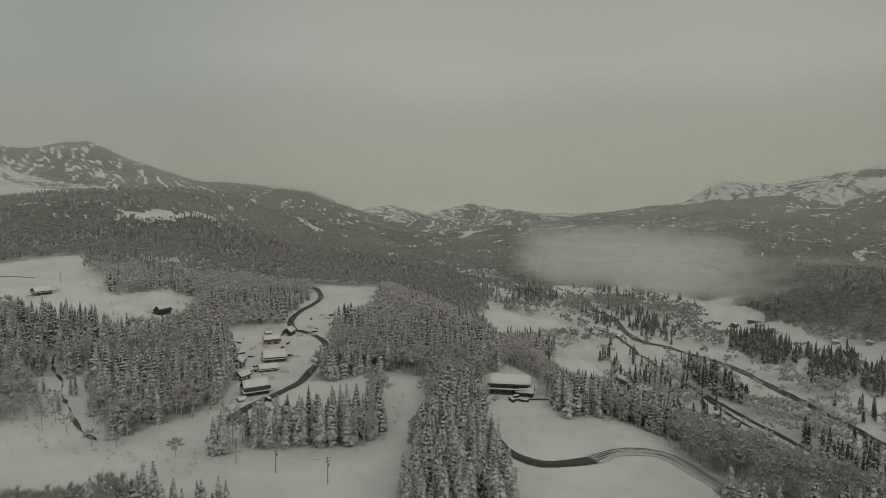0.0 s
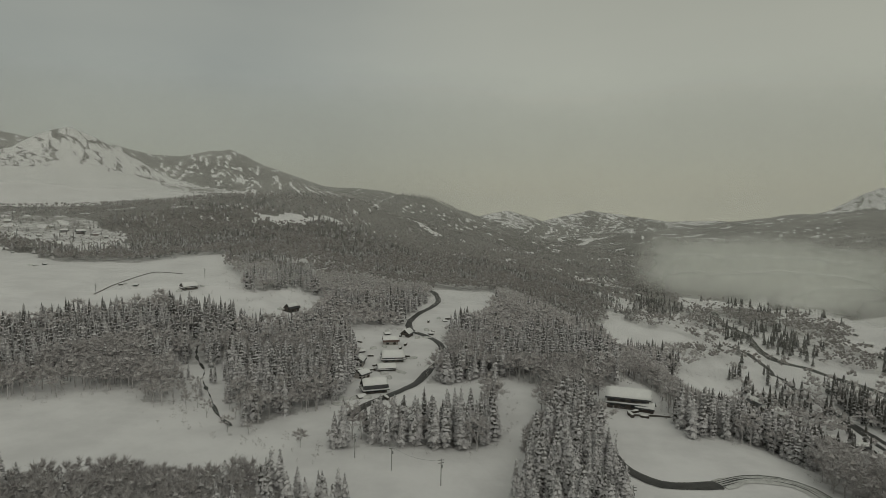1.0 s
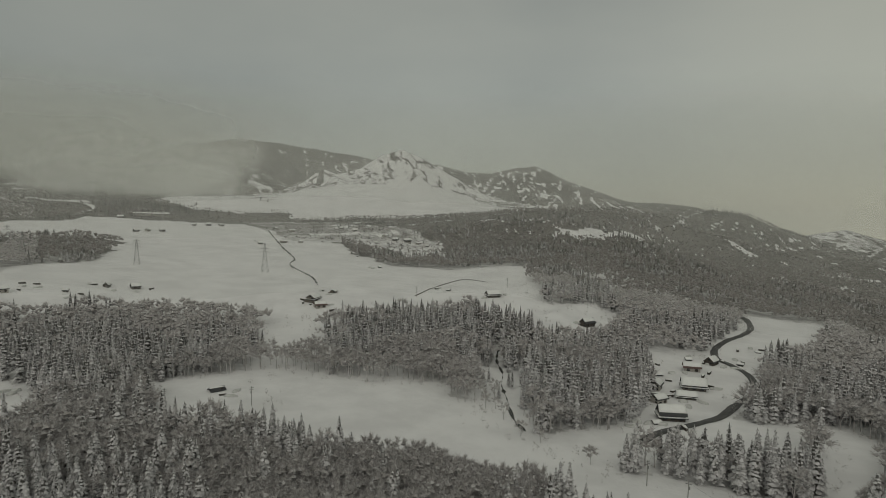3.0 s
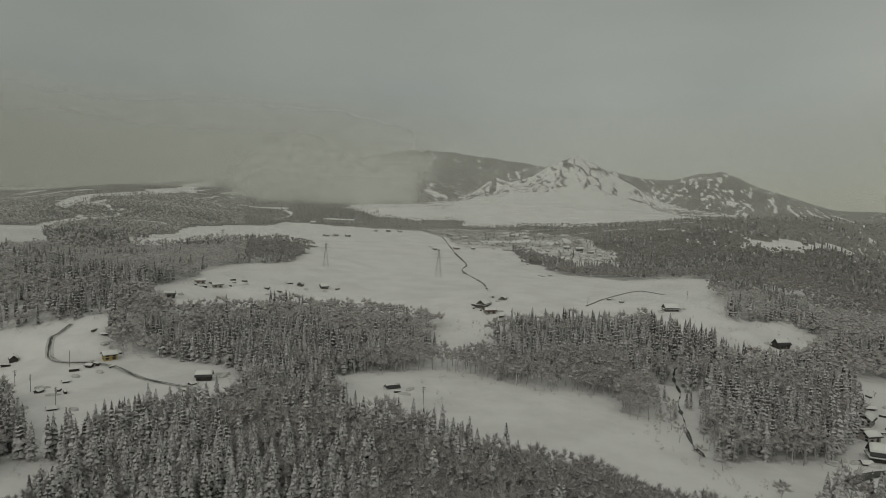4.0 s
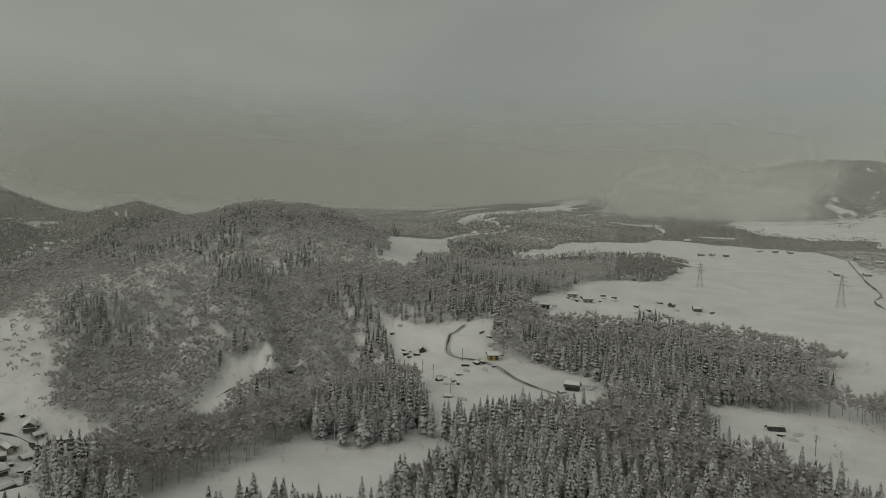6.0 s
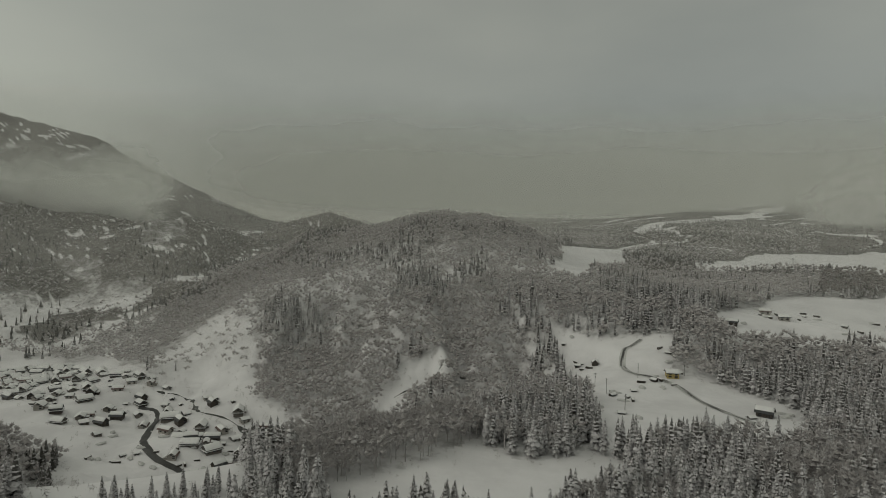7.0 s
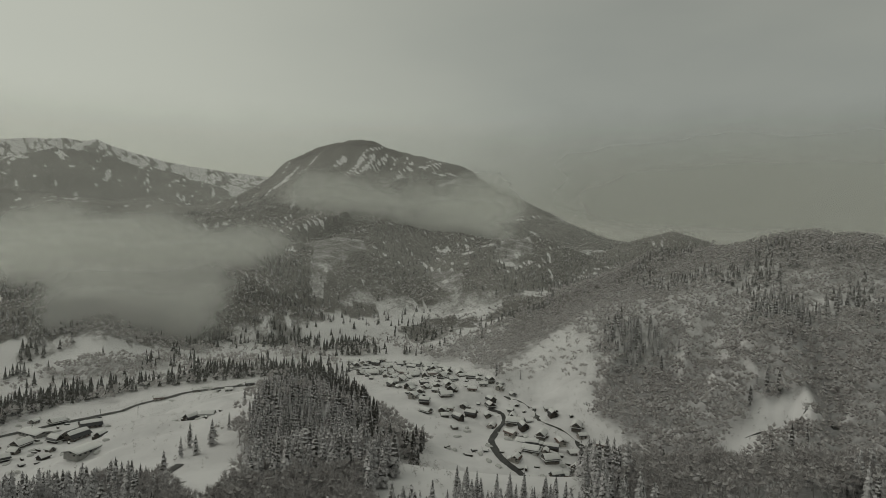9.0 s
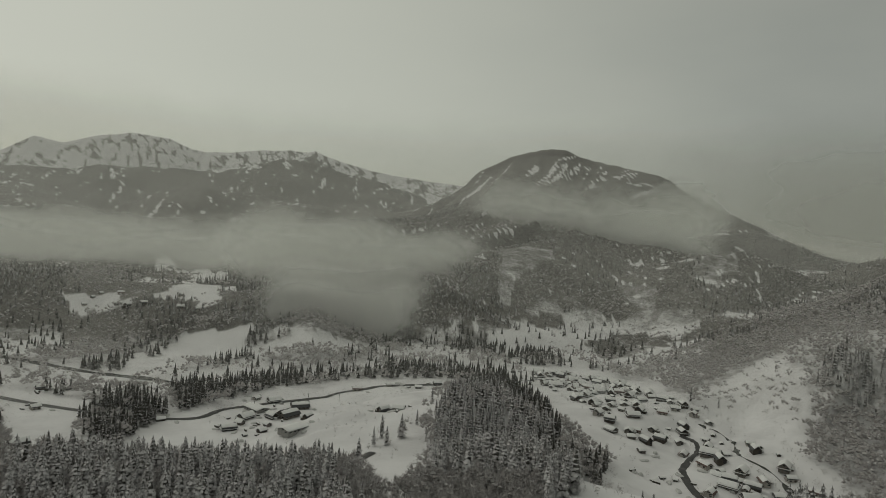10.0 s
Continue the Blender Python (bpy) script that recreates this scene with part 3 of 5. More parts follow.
def lie(x, y):
    """Height, how far the ground rises over the base, and how wooded its slopes are (snow lies in the gullies that run down from the crests)."""
    x, y = np.asarray(x, float), np.asarray(y, float)
    r = np.hypot(x, y)
    z = base_height(x, y)
    lift = np.zeros(np.shape(x))
    wood = np.full(np.shape(x), 0.9)
    bend = (fbm(x, y, 420, 3, 61) - 0.5) * 150
    rough = fbm(x, y, 240, 5, 3) - 0.5
    for k, (crest, width, sharp, snowy) in enumerate(RIDGES):
        # only places near enough to this crest
        box = (np.abs(x - np.mean([p[0] for p in crest])) < 2 * width + np.ptp([p[0] for p in crest])) & (np.abs(y - np.mean([p[1] for p in crest])) < 2 * width + np.ptp([p[1] for p in crest]))
        if not box.any():
            continue
        px, py, pz = x[box], y[box], z[box]
        d, top = along(px, py, crest)
        near = d < 1.9 * width
        box[box] = near
        px, py, pz, d, top = px[near], py[near], pz[near], d[near], top[near]
        if not len(px):
            continue
        _, s = along(px, py, arc(crest))
        off = np.minimum(1, d / (0.3 * width))
        cut = 1 - np.abs(2 * fbm(s + bend[box], d * 0.22, 0.15 * width, 5, 71 + k) - 1)
        carve = 0.25 if snowy > 0.9 else 1.0
        warp = 1 + carve * (0.55 * (fbm(px, py, width * 0.5, 3, 7) - 0.5) + 0.55 * (cut - 0.72)) * off
        warp = np.maximum(warp, 0.8)
        up = (top - pz) * np.clip(1 - d * warp / width, 0, 1) ** sharp
        jag = fbm(s, d * 0.3, 0.07 * width, 4, 171 + k) - 0.5
        up = up + np.clip(up, 0, 260) * carve * (0.2 * rough[box] * off + (0.07 * jag + 0.26 * (cut - 0.72) * off) * (width > 330))
        better = up > lift[box]
        lift[box] = np.where(better, up, lift[box])
        # snow lies in thin gullies low down; high up dark ribs stand out of open snow
        grain = 0.036 * width + 9
        fine = np.abs(2 * fbm(s + 0.9 * bend[box] + 0.25 * d, d * 0.14, grain, 3, 131 + k) - 1)
        vein = np.abs(2 * fbm(s + bend[box] - 0.35 * d, d * 0.2, 0.7 * grain, 3, 231 + k) - 1)
        gully = smoothstep(0.0, 0.03 + 0.34 * snowy, fine)
        ribs = (0.75 - 0.6 * smoothstep(0.3, 0.8, d / width)) * (1 - smoothstep(0.03, 0.16, np.minimum(fine, 1.4 * vein)))
        open_snow = smoothstep(0.30, 0.75, snowy * (1.35 - 0.7 * np.minimum(1, d / width)) + 0.5 * (cut - 0.72))
        wood[box] = np.where(better, gully + (ribs - gully) * open_snow, wood[box])
    return z + lift + 2.2 * (fbm(x, y, 90, 4, 5) - 0.5) * smoothstep(60, 200, r), lift, wood


def height(x, y):
    return lie(x, y)[0]


# ---- where the buildings and poles stand: x, y, kind, turn ----
BUILDINGS = {
    "hamlet houses by the road": [(-119, 366, "shed", 48), (-111, 337, "house", 88), (-101, 313, "house", 37), (-107, 390, "house", 25), (-95, 351, "farm", 27), (-93, 331, "farm", 23), (-88, 291, "farm", 31), (-91, 280, "shed", 38), (-102, 414, "barn", 73), (-116, 414, "shed", 15), (-135, 396, "shed", 58), (-176, 410, "house", 58), (-181, 434, "shed", 32), (-86, 470, "shed", 35), (-204, 455, "house", 74), (-87, 423, "shed", 16)],
    "farm on the bend": [(32, 295, "manor", 358), (39, 290, "barn", 357), (27, 307, "shed", 74)],
    "riverside buildings": [(158, 495, "long", 297), (151, 509, "dark", 298), (182, 495, "barn", 319), (188, 481, "house", 308), (170, 481, "house", 350), (190, 435, "house", 356), (198, 418, "house", 304), (206, 398, "shed", 342), (209, 376, "house", 290), (214, 363, "barn", 309), (189, 374, "house", 3), (194, 358, "house", 336), (169, 402, "shed", 337), (179, 382, "house", 34), (249, 412, "house", 298), (254, 384, "house", 306), (223, 351, "house", 337), (253, 440, "shed", 330), (251, 475, "shed", 352), (234, 495, "house", 299), (181, 451, "house", 348)],
    "far bank houses": [(322, 731, "house", 346), (338, 722, "house", 14), (359, 725, "house", 333), (359, 686, "house", 352), (399, 631, "house", 327), (396, 608, "barn", 356), (419, 610, "house", 335), (325, 769, "house", 37)],
    "plateau farm buildings": [(-544, 250, "barn", 150), (-536, 270, "barn", 83), (-527, 211, "shed", 68), (-484, 117, "house", 111), (-504, 125, "house", 85), (-484, 137, "farm", 54), (-549, 161, "house", 73), (-536, 171, "house", 92), (-555, 192, "shed", 70), (-399, 349, "farm", 108), (-382, 341, "house", 68), (-406, 378, "house", 132), (-282, 183, "hut", 72), (-297, 464, "farm", 42), (-339, 455, "shed", 36), (-472, 507, "shed", 62), (-452, 12, "shed", 88)],
    "upland village houses": [(-1166, 527, "house", 65), (-1140, 549, "farm", 74), (-1147, 593, "long", 62), (-1129, 618, "long", 66), (-1103, 634, "house", 60), (-944, 478, "farm", 83), (-937, 492, "house", 122), (-925, 508, "house", 61), (-979, 594, "house", 68), (-970, 615, "farm", 57), (-953, 629, "house", 86), (-760, 555, "shed", 53), (-732, 544, "house", 53), (-867, 675, "house", 92), (-819, 670, "house", 60), (-710, 597, "house", 49), (-723, 577, "house", 51), (-774, 736, "house", 66), (-740, 735, "house", 45), (-666, 727, "house", 92), (-638, 719, "farm", 41), (-611, 716, "house", 50), (-526, 633, "house", 69), (-634, 674, "house", 43), (-593, 682, "house", 120), (-585, 710, "house", 59), (-564, 626, "house", 41), (-566, 567, "shed", 44), (-560, 699, "house", 48)],
    "buildings in the clearing": [(-414, 69, "yellow", 90), (-455, 24, "barn", 171), (-384, 43, "shed", 103), (-373, 30, "shed", 135), (-336, 32, "shed", 84), (-351, 105, "house", 63), (-345, 97, "shed", 104), (-443, 71, "shed", 85), (-404, 57, "shed", 61), (-485, 2, "shed", 89)],
    "valley works": [(-152, -426, "hall", 195), (-190, -520, "dark", 160), (-175, -545, "farm", 205), (-154, -526, "hall", 110), (-140, -505, "farm", 200), (-121, -481, "farm", 185), (-132, -492, "house", 110), (-159, -499, "farm", 105), (-142, -467, "barn", 195), (-172, -498, "dark", 198), (-171, -450, "house", 190), (-163, -557, "house", 205), (-150, -480, "house", 105), (-128, -462, "shed", 190), (-253, -542, "house", 154), (-284, -535, "house", 172), (-224, -407, "farm", 151), (-217, -416, "house", 192), (-304, -515, "house", 149), (-323, -512, "house", 167), (-343, -503, "house", 145), (-346, -484, "house", 174), (0, -642, "house", 180), (-39, -578, "house", 206), (-57, -603, "shed", 174), (3, -579, "house", 195), (10, -462, "farm", 201), (-20, -636, "house", 238), (-79, -520, "barn", 171)],
    "terrace village houses": [(-44, -952, "house", 177), (-54, -965, "house", 196), (-82, -935, "farm", 184), (-103, -936, "house", 173), (-92, -923, "house", 234), (-111, -916, "house", 173), (-154, -907, "house", 180), (-150, -875, "farm", 170), (-64, -970, "house", 216), (-167, -854, "house", 168), (-87, -960, "house", 174)],
    "dark-roofed village houses": [(-384, -194, "dark", 91), (-376, -203, "farm", 178), (-366, -169, "barn", 114), (-348, -233, "house", 203), (-379, -248, "farm", 123), (-365, -217, "farm", 130), (-343, -201, "hall", 125), (-353, -205, "house", 140), (-345, -266, "shed", 157), (-348, -258, "shed", 136), (-338, -267, "shed", 188), (-363, -299, "house", 174), (-360, -201, "house", 119), (-342, -215, "shed", 122)],
}
VILLAGE = [(-466, -551), (-515, -530), (-540, -470), (-480, -380), (-455, -293), (-428, -223), (-415, -196), (-375, -205), (-352, -222), (-395, -279), (-405, -306), (-380, -314), (-365, -330), (-390, -380), (-424, -466)]
ORCHARD = [(-208, -515), (-211, -394), (-158, -398)]
POLES = [(-56, 206), (-37, 198), (-72, 214), (-410, 22), (-341, 34), (-410, 48), (-276, 152), (-249, 180), (-418, 77), (16, 246), (23, 191), (-348, 421), (-306, 502), (-228, -525), (-201, -531), (-153, -529), (-380, 27)]
PYLONS = [(-539, 406, 30), (-632, 320, 26), (-812, 266, 26), (-686, 237, 28), (-569, 726, 26)]


# ---- ground: one sheet out to the far ranges ----
def bearing_of(x, y):
    b = np.degrees(np.arctan2(-x, y))
    return np.where(b < -110, b + 360, b)


def spot(bearing, distance):
    a = radians(bearing)
    return -math.sin(a) * distance, math.cos(a) * distance


def ground_z(x, y):
    return float(height(np.array([x]), np.array([y]))[0])


def wooded(x, y):
    """How thick the trees stand, 0 to 1."""
    r = np.hypot(x, y)
    d, _ = along(x, y, VALLEY)
    patch = fbm(x, y, 60, 3, 21)
    thick = 0.80 + 0.6 * (fbm(x, y, 130, 4, 23) - 0.36)
    thick = np.where(r < 460, np.clip(thick + 1.3 * (fbm(x, y, 34, 3, 27) - 0.5), 0.35, 0.96), thick)
    floor = (1 - smoothstep(120, 190, d)) * (1 - smoothstep(950, 1150, r))
    sway = 9 + 34 * smoothstep(700, 950, r) + 26 * smoothstep(950, 1500, r)
    reach = 36 + 34 * smoothstep(700, 950, r) + 50 * smoothstep(950, 1500, r)
    stand = np.where((r > 760) & (y < -500) & (fbm(x, y, 58, 4, 87) > 0.56), 0.62, 0.0)
    x, y = x + (fbm(x, y, reach, 4, 51) - 0.5) * 1.7 * sway, y + (fbm(x, y, reach, 4, 55) - 0.5) * 1.7 * sway
    thick = thick * (1 - floor) + floor * np.where(r < 700, np.where(patch > 0.53, 0.50, 0.12), np.where(patch > 0.46, 0.6, 0.2))
    for outline in SCRUB:
        thick = np.where(inside(x, y, outline), 0.36, thick)
    for outline in OPEN_GROUND:
        thick = np.where(inside(x, y, outline), stand, thick)
    for outline in VALLEY_WOODS:
        thick = np.where(inside(x, y, outline), 0.95, thick)
    return np.clip(thick, 0, 1)


def build_ground():
    turns = np.radians(np.concatenate([np.arange(-46, 194, 0.23), np.arange(194, 314, 2.0)]))
    rings = np.concatenate([[0.0], np.linspace(20, 150, 14), np.geomspace(158, 1400, 170), np.geomspace(1415, 4750, 160)])
    A, D = np.meshgrid(turns, rings, indexing="ij")
    X, Y = -np.sin(A) * D, np.cos(A) * D
    Z, lift, wood = lie(X, Y)
    W = wooded(X, Y)
    C = np.minimum(1, W * (0.42 + 1.2 * smoothstep(620, 1150, D))) * np.where(D < 900, 1.0, wood)
    na, nr = A.shape
    i = np.arange(na)[:, None] * nr + np.arange(nr - 1)[None, :]
    j = ((np.arange(na) + 1) % na)[:, None] * nr + np.arange(nr - 1)[None, :]
    faces = np.stack([i, i + 1, j + 1, j], -1).reshape(-1, 4)
    me = mesh_of("ground", np.stack([X, Y, Z], -1).reshape(-1, 3), faces, M_GROUND, True)
    me.attributes.new("cover", "FLOAT", "POINT").data.foreach_set("value", C.reshape(-1).astype(np.float32))
    return tagged(new("ground", me), "snow-covered upland, valley floor and forested mountains", "ground", kind="structure")


def lay_lanes():
    """Roads, tracks and watercourses as ribbons on the snow, with cut edges."""
    kinds = {M_ROAD: ("road", "wet dark asphalt road cleared through the snow", "road"), M_SLUSH: ("track", "rutted snow track with tyre marks", "road"),
             M_WATER: ("water", "dark open water winding between snowy banks", "water"), M_DARKWOOD: ("trim", "dark bank showing through the snow", "bank")}
    for line, half, material in LANES:
        fine = smooth_line(line)
        v, f = [], []
        for k, (x, y) in enumerate(fine):
            ax, ay = fine[max(0, k - 1)]
            bx, by = fine[min(len(fine) - 1, k + 1)]
            L = math.hypot(bx - ax, by - ay) or 1.0
            nx, ny = -(by - ay) / L, (bx - ax) / L
            ragged = 0.8 + 0.45 * float(value_noise(np.array([x * 0.21]), np.array([y * 0.21]), 5)[0])
            gap = float(value_noise(np.array([x * (0.05 if half > 3 else 0.22)]), np.array([y * (0.05 if half > 3 else 0.22)]), 9)[0])
            h = half * ragged * (1.0 if material is not M_WATER else 0.7 + 0.6 * gap if half > 3 else min(1.5, max(0.04, 2.6 * (gap - 0.28))))
            for u in (-1, -0.5, 0, 0.5, 1):
                px, py = x + nx * h * u, y + ny * h * u
                v.append((px, py, 0.5 if abs(u) < 1 else 0.2))
            if k:
                f += [((k - 1) * 5 + c, (k - 1) * 5 + c + 1, k * 5 + c + 1, k * 5 + c) for c in range(4)]
        v = np.array(v)
        v[:, 2] += height(v[:, 0], v[:, 1])
        name, label, cat = kinds[material]
        lane = tagged(new(name, mesh_of(name, v, f, material, True)), label, cat, kind="structure")
        if material is M_SLUSH:
            for shift in (-0.55 * half, -0.2 * half, 0.17 * half, 0.52 * half):
                rv, rf = [], []
                for k, (x, y) in enumerate(fine):
                    ax, ay = fine[max(0, k - 1)]
                    bx, by = fine[min(len(fine) - 1, k + 1)]
                    L = math.hypot(bx - ax, by - ay) or 1.0
                    nx, ny = -(by - ay) / L, (bx - ax) / L
                    slip = shift + 0.5 * float(value_noise(np.array([x * 0.08 + shift * 9]), np.array([y * 0.08]), 15)[0])
                    thin = 0.32 * max(0.05, float(value_noise(np.array([x * 0.12]), np.array([y * 0.12 + shift * 7]), 16)[0]) * 1.7 - 0.35)
                    rv += [(x + nx * (slip - thin), y + ny * (slip - thin), 0.56), (x + nx * (slip + thin), y + ny * (slip + thin), 0.56)]
                    if k:
                        rf.append((2 * k - 2, 2 * k - 1, 2 * k + 1, 2 * k))
                rv = np.array(rv)
                rv[:, 2] += height(rv[:, 0], rv[:, 1])
                new("rut", mesh_of("rut", rv, rf, M_ROAD)).parent = lane


def smooth_line(line, step=4.0):
    """Points every few metres on a curve through the corners of a line."""
    p = [Vector((*q, 0)) for q in line]
    p = [2 * p[0] - p[1]] + p + [2 * p[-1] - p[-2]]
    made = []
    for a, b, c, d in zip(p, p[1:], p[2:], p[3:]):
        n = max(2, int((c - b).length / step))
        for k in range(n):
            t = k / n
            q = 0.5 * (2 * b + (c - a) * t + (2 * a - 5 * b + 4 * c - d) * t * t + (3 * b - a - 3 * c + d) * t ** 3)
            made.append((q.x, q.y))
    return made + [tuple(line[-1])]


def mesh_of(name, verts, faces, material, smooth=False):
    me = bpy.data.meshes.new(name)
    verts, faces = np.asarray(verts, np.float32), np.asarray(faces, np.int32)
    k = faces.shape[1]
    me.vertices.add(len(verts))
    me.vertices.foreach_set("co", verts.reshape(-1))
    me.loops.add(faces.size)
    me.loops.foreach_set("vertex_index", faces.reshape(-1))
    me.polygons.add(len(faces))
    me.polygons.foreach_set("loop_start", np.arange(len(faces), dtype=np.int32) * k)
    me.polygons.foreach_set("use_smooth", np.full(len(faces), smooth))
    me.materials.append(material)
    me.update(calc_edges=True)
    return me


ground = build_ground()
lay_lanes()


# ---- trees ----
def tube(points, radii, sides=5):
    """A tapering limb as triangles."""
    v, f = [], []
    for k, (p, r) in enumerate(zip(points, radii)):
        for s in range(sides):
            a = 2 * math.pi * s / sides
            v.append((p[0] + r * math.cos(a), p[1] + r * math.sin(a), p[2]))
        if k:
            for s in range(sides):
                a, b = (k - 1) * sides + s, (k - 1) * sides + (s + 1) % sides
                f += [(a, b, b + sides), (a, b + sides, a + sides)]
    return np.array(v, float), np.array(f, int)


def merged(pieces):
    v, f, base = [], [], 0
    for pv, pf in pieces:
        v.append(pv)
        f.append(pf + base)
        base += len(pv)
    return np.concatenate(v), np.concatenate(f)


def blob(rng, centre, radius, sides=4, tall=1.0):
    """A small uneven clump: a ring between two points."""
    spin = rng.uniform(0, 6.28)
    ring = [(math.cos(spin + 6.283 * k / sides) * rng.uniform(0.75, 1.25), math.sin(spin + 6.283 * k / sides) * rng.uniform(0.75, 1.25), rng.uniform(-0.3, 0.25)) for k in range(sides)]
    v = np.array([(rng.uniform(-0.25, 0.25), rng.uniform(-0.25, 0.25), rng.uniform(0.75, 1.1)), *ring, (0, 0, -0.8)]) * (radius, radius, radius * tall) + centre
    f = [(0, 1 + k, 1 + (k + 1) % sides) for k in range(sides)] + [(sides + 1, 1 + (k + 1) % sides, 1 + k) for k in range(sides)]
    return v, np.array(f)


def conifer(rng, tiers=15, arms=10, sides=6):
    """A cedar one unit high: trunk, a dark ragged heart, and tiers of drooping sprays with an uneven, pointed outline."""
    trunk = tube([(0, 0, -0.05), (0, 0, 0.4), (0, 0, 0.97)], [0.016, 0.011, 0.002], 5)
    wide, low, full = rng.uniform(0.145, 0.19), rng.uniform(0.08, 0.16), rng.uniform(0.62, 0.85)
    reach = lambda u: wide * (1 - 0.97 * u) ** full * min(1.0, 0.72 + 2.2 * u)
    levels = (0.0, 0.22, 0.48, 0.76) if sides > 5 else (0.0, 0.4, 0.75)
    ring = []
    for k, u in enumerate(levels):
        for j in range(sides):
            t = 6.283 * (j + 0.5 * (k % 2)) / sides
            r = 0.66 * reach(u) * rng.uniform(0.75, 1.2)
            ring.append((r * math.cos(t), r * math.sin(t), low + (0.97 - low) * u + rng.uniform(-0.02, 0.02)))
    heart = []
    for k in range(len(levels) - 1):
        for j in range(sides):
            p, q = k * sides + j, k * sides + (j + 1) % sides
            heart += [(p, q, q + sides), (p, q + sides, p + sides)]
    top = (len(levels) - 1) * sides
    heart += [(top + j, top + (j + 1) % sides, len(ring)) for j in range(sides)]
    pieces = [(np.array(ring + [(0, 0, 0.985)]), np.array(heart))]
    for k in range(tiers):
        u = (k + rng.uniform(-0.2, 0.2)) / tiers
        z = low + (0.99 - low) * max(0.0, u) ** 0.92
        r = reach(max(0.0, u)) * rng.uniform(0.9, 1.12)
        count = max(4, round(arms * (1 - 0.5 * u)))
        spin = rng.uniform(0, 6.28)
        for a in range(count):
            t = spin + 6.283 * (a + rng.uniform(-0.3, 0.3)) / count
            L = r * rng.uniform(0.78, 1.22)
            w = (0.55 * 6.283 * r / count) * rng.uniform(0.75, 1.1)
            droop = L * rng.uniform(0.45, 0.9)
            d, side = np.array([math.cos(t), math.sin(t), 0]), np.array([-math.sin(t), math.cos(t), 0])
            zz = z + rng.uniform(-0.018, 0.018)
            pieces.append((np.array([d * L * 0.25 + (0, 0, zz + 0.012), d * L * 0.72 + side * w + (0, 0, zz - droop * 0.62), d * L + (0, 0, zz - droop * 0.8), d * L * 0.72 - side * w + (0, 0, zz - droop * 0.62)]),
                           np.array([(0, 1, 2), (0, 2, 3)])))
    return trunk, merged(pieces)


def broadleaf(rng, clumps=11, twigs=34, limbs=6, fat=1.0, sides=4):
    """A bare, frosted tree one unit high: trunk, forking limbs and a rounded crown of clumps of fine twigs with gaps."""
    wood = [tube([(0, 0, -0.05), (0.01, 0, 0.25), (0.0, 0.01, 0.62)], [0.020, 0.015, 0.005], 5)]
    for k in range(limbs):
        t = 6.283 * k / limbs + rng.uniform(-0.4, 0.4)
        z0, out, high = rng.uniform(0.20, 0.42), rng.uniform(0.16, 0.28), rng.uniform(0.58, 0.82)
        d = np.array([math.cos(t), math.sin(t), 0])
        wood.append(tube([(0, 0, z0), d * out * 0.55 + (0, 0, (z0 + high) / 2), d * out + (0, 0, high)], [0.010, 0.007, 0.002], 4))
    heart = np.array([0, 0, rng.uniform(0.55, 0.62)])
    spread, rise = rng.uniform(0.24, 0.32), rng.uniform(0.24, 0.30)
    crown, spin = [], rng.uniform(0, 6.28)
    for k in range(clumps):
        # clumps spiral over the dome from its top to its skirt
        h = 1 - 1.25 * (k + 0.5) / clumps
        t = spin + 2.4 * k + rng.uniform(-0.35, 0.35)
        flat = math.sqrt(max(0.0, 1 - h * h))
        out = np.array([math.cos(t) * flat * spread, math.sin(t) * flat * spread, h * rise]) * rng.uniform(0.72, 1.0)
        c, size = heart + out, rng.uniform(0.10, 0.145) * fat
        crown.append(blob(rng, c, size * (0.58 if twigs > 10 else 0.74), sides, 0.9))
        for _ in range(twigs):
            d = rng.normal(0, 1, 3) + 4.0 * out / np.linalg.norm(out + 1e-6) * rng.random() + (0, 0, 0.5)
            d /= np.linalg.norm(d)
            s = np.cross(d, rng.normal(0, 1, 3))
            s *= rng.uniform(0.006, 0.012) * fat / np.linalg.norm(s)
            crown.append((np.array([c + d * size * 0.25 + s, c + d * size * 0.25 - s, c + d * size * rng.uniform(1.0, 1.75)]), np.array([(0, 1, 2)])))
    return merged(wood), merged(crown)


def cone_tree(rng, tiers=4, sides=6):
    """The same cedar for the middle distance, as a stack of ragged skirts."""
    parts = []
    for k in range(tiers):
        u = k / tiers
        z0, z1 = 0.10 + 0.82 * u, min(1.0, 0.10 + 0.82 * u + 0.95 / tiers * 1.35)
        r = 0.18 * (1 - u) ** 0.8
        ring = [(r * rng.uniform(0.6, 1.25) * math.cos(6.283 * s / sides + k), r * rng.uniform(0.6, 1.25) * math.sin(6.283 * s / sides + k), z0 + rng.uniform(-0.04, 0.03)) for s in range(sides)]
        parts.append((np.array(ring + [(0, 0, z1)]), np.array([(s, (s + 1) % sides, sides) for s in range(sides)])))
    return merged(parts)


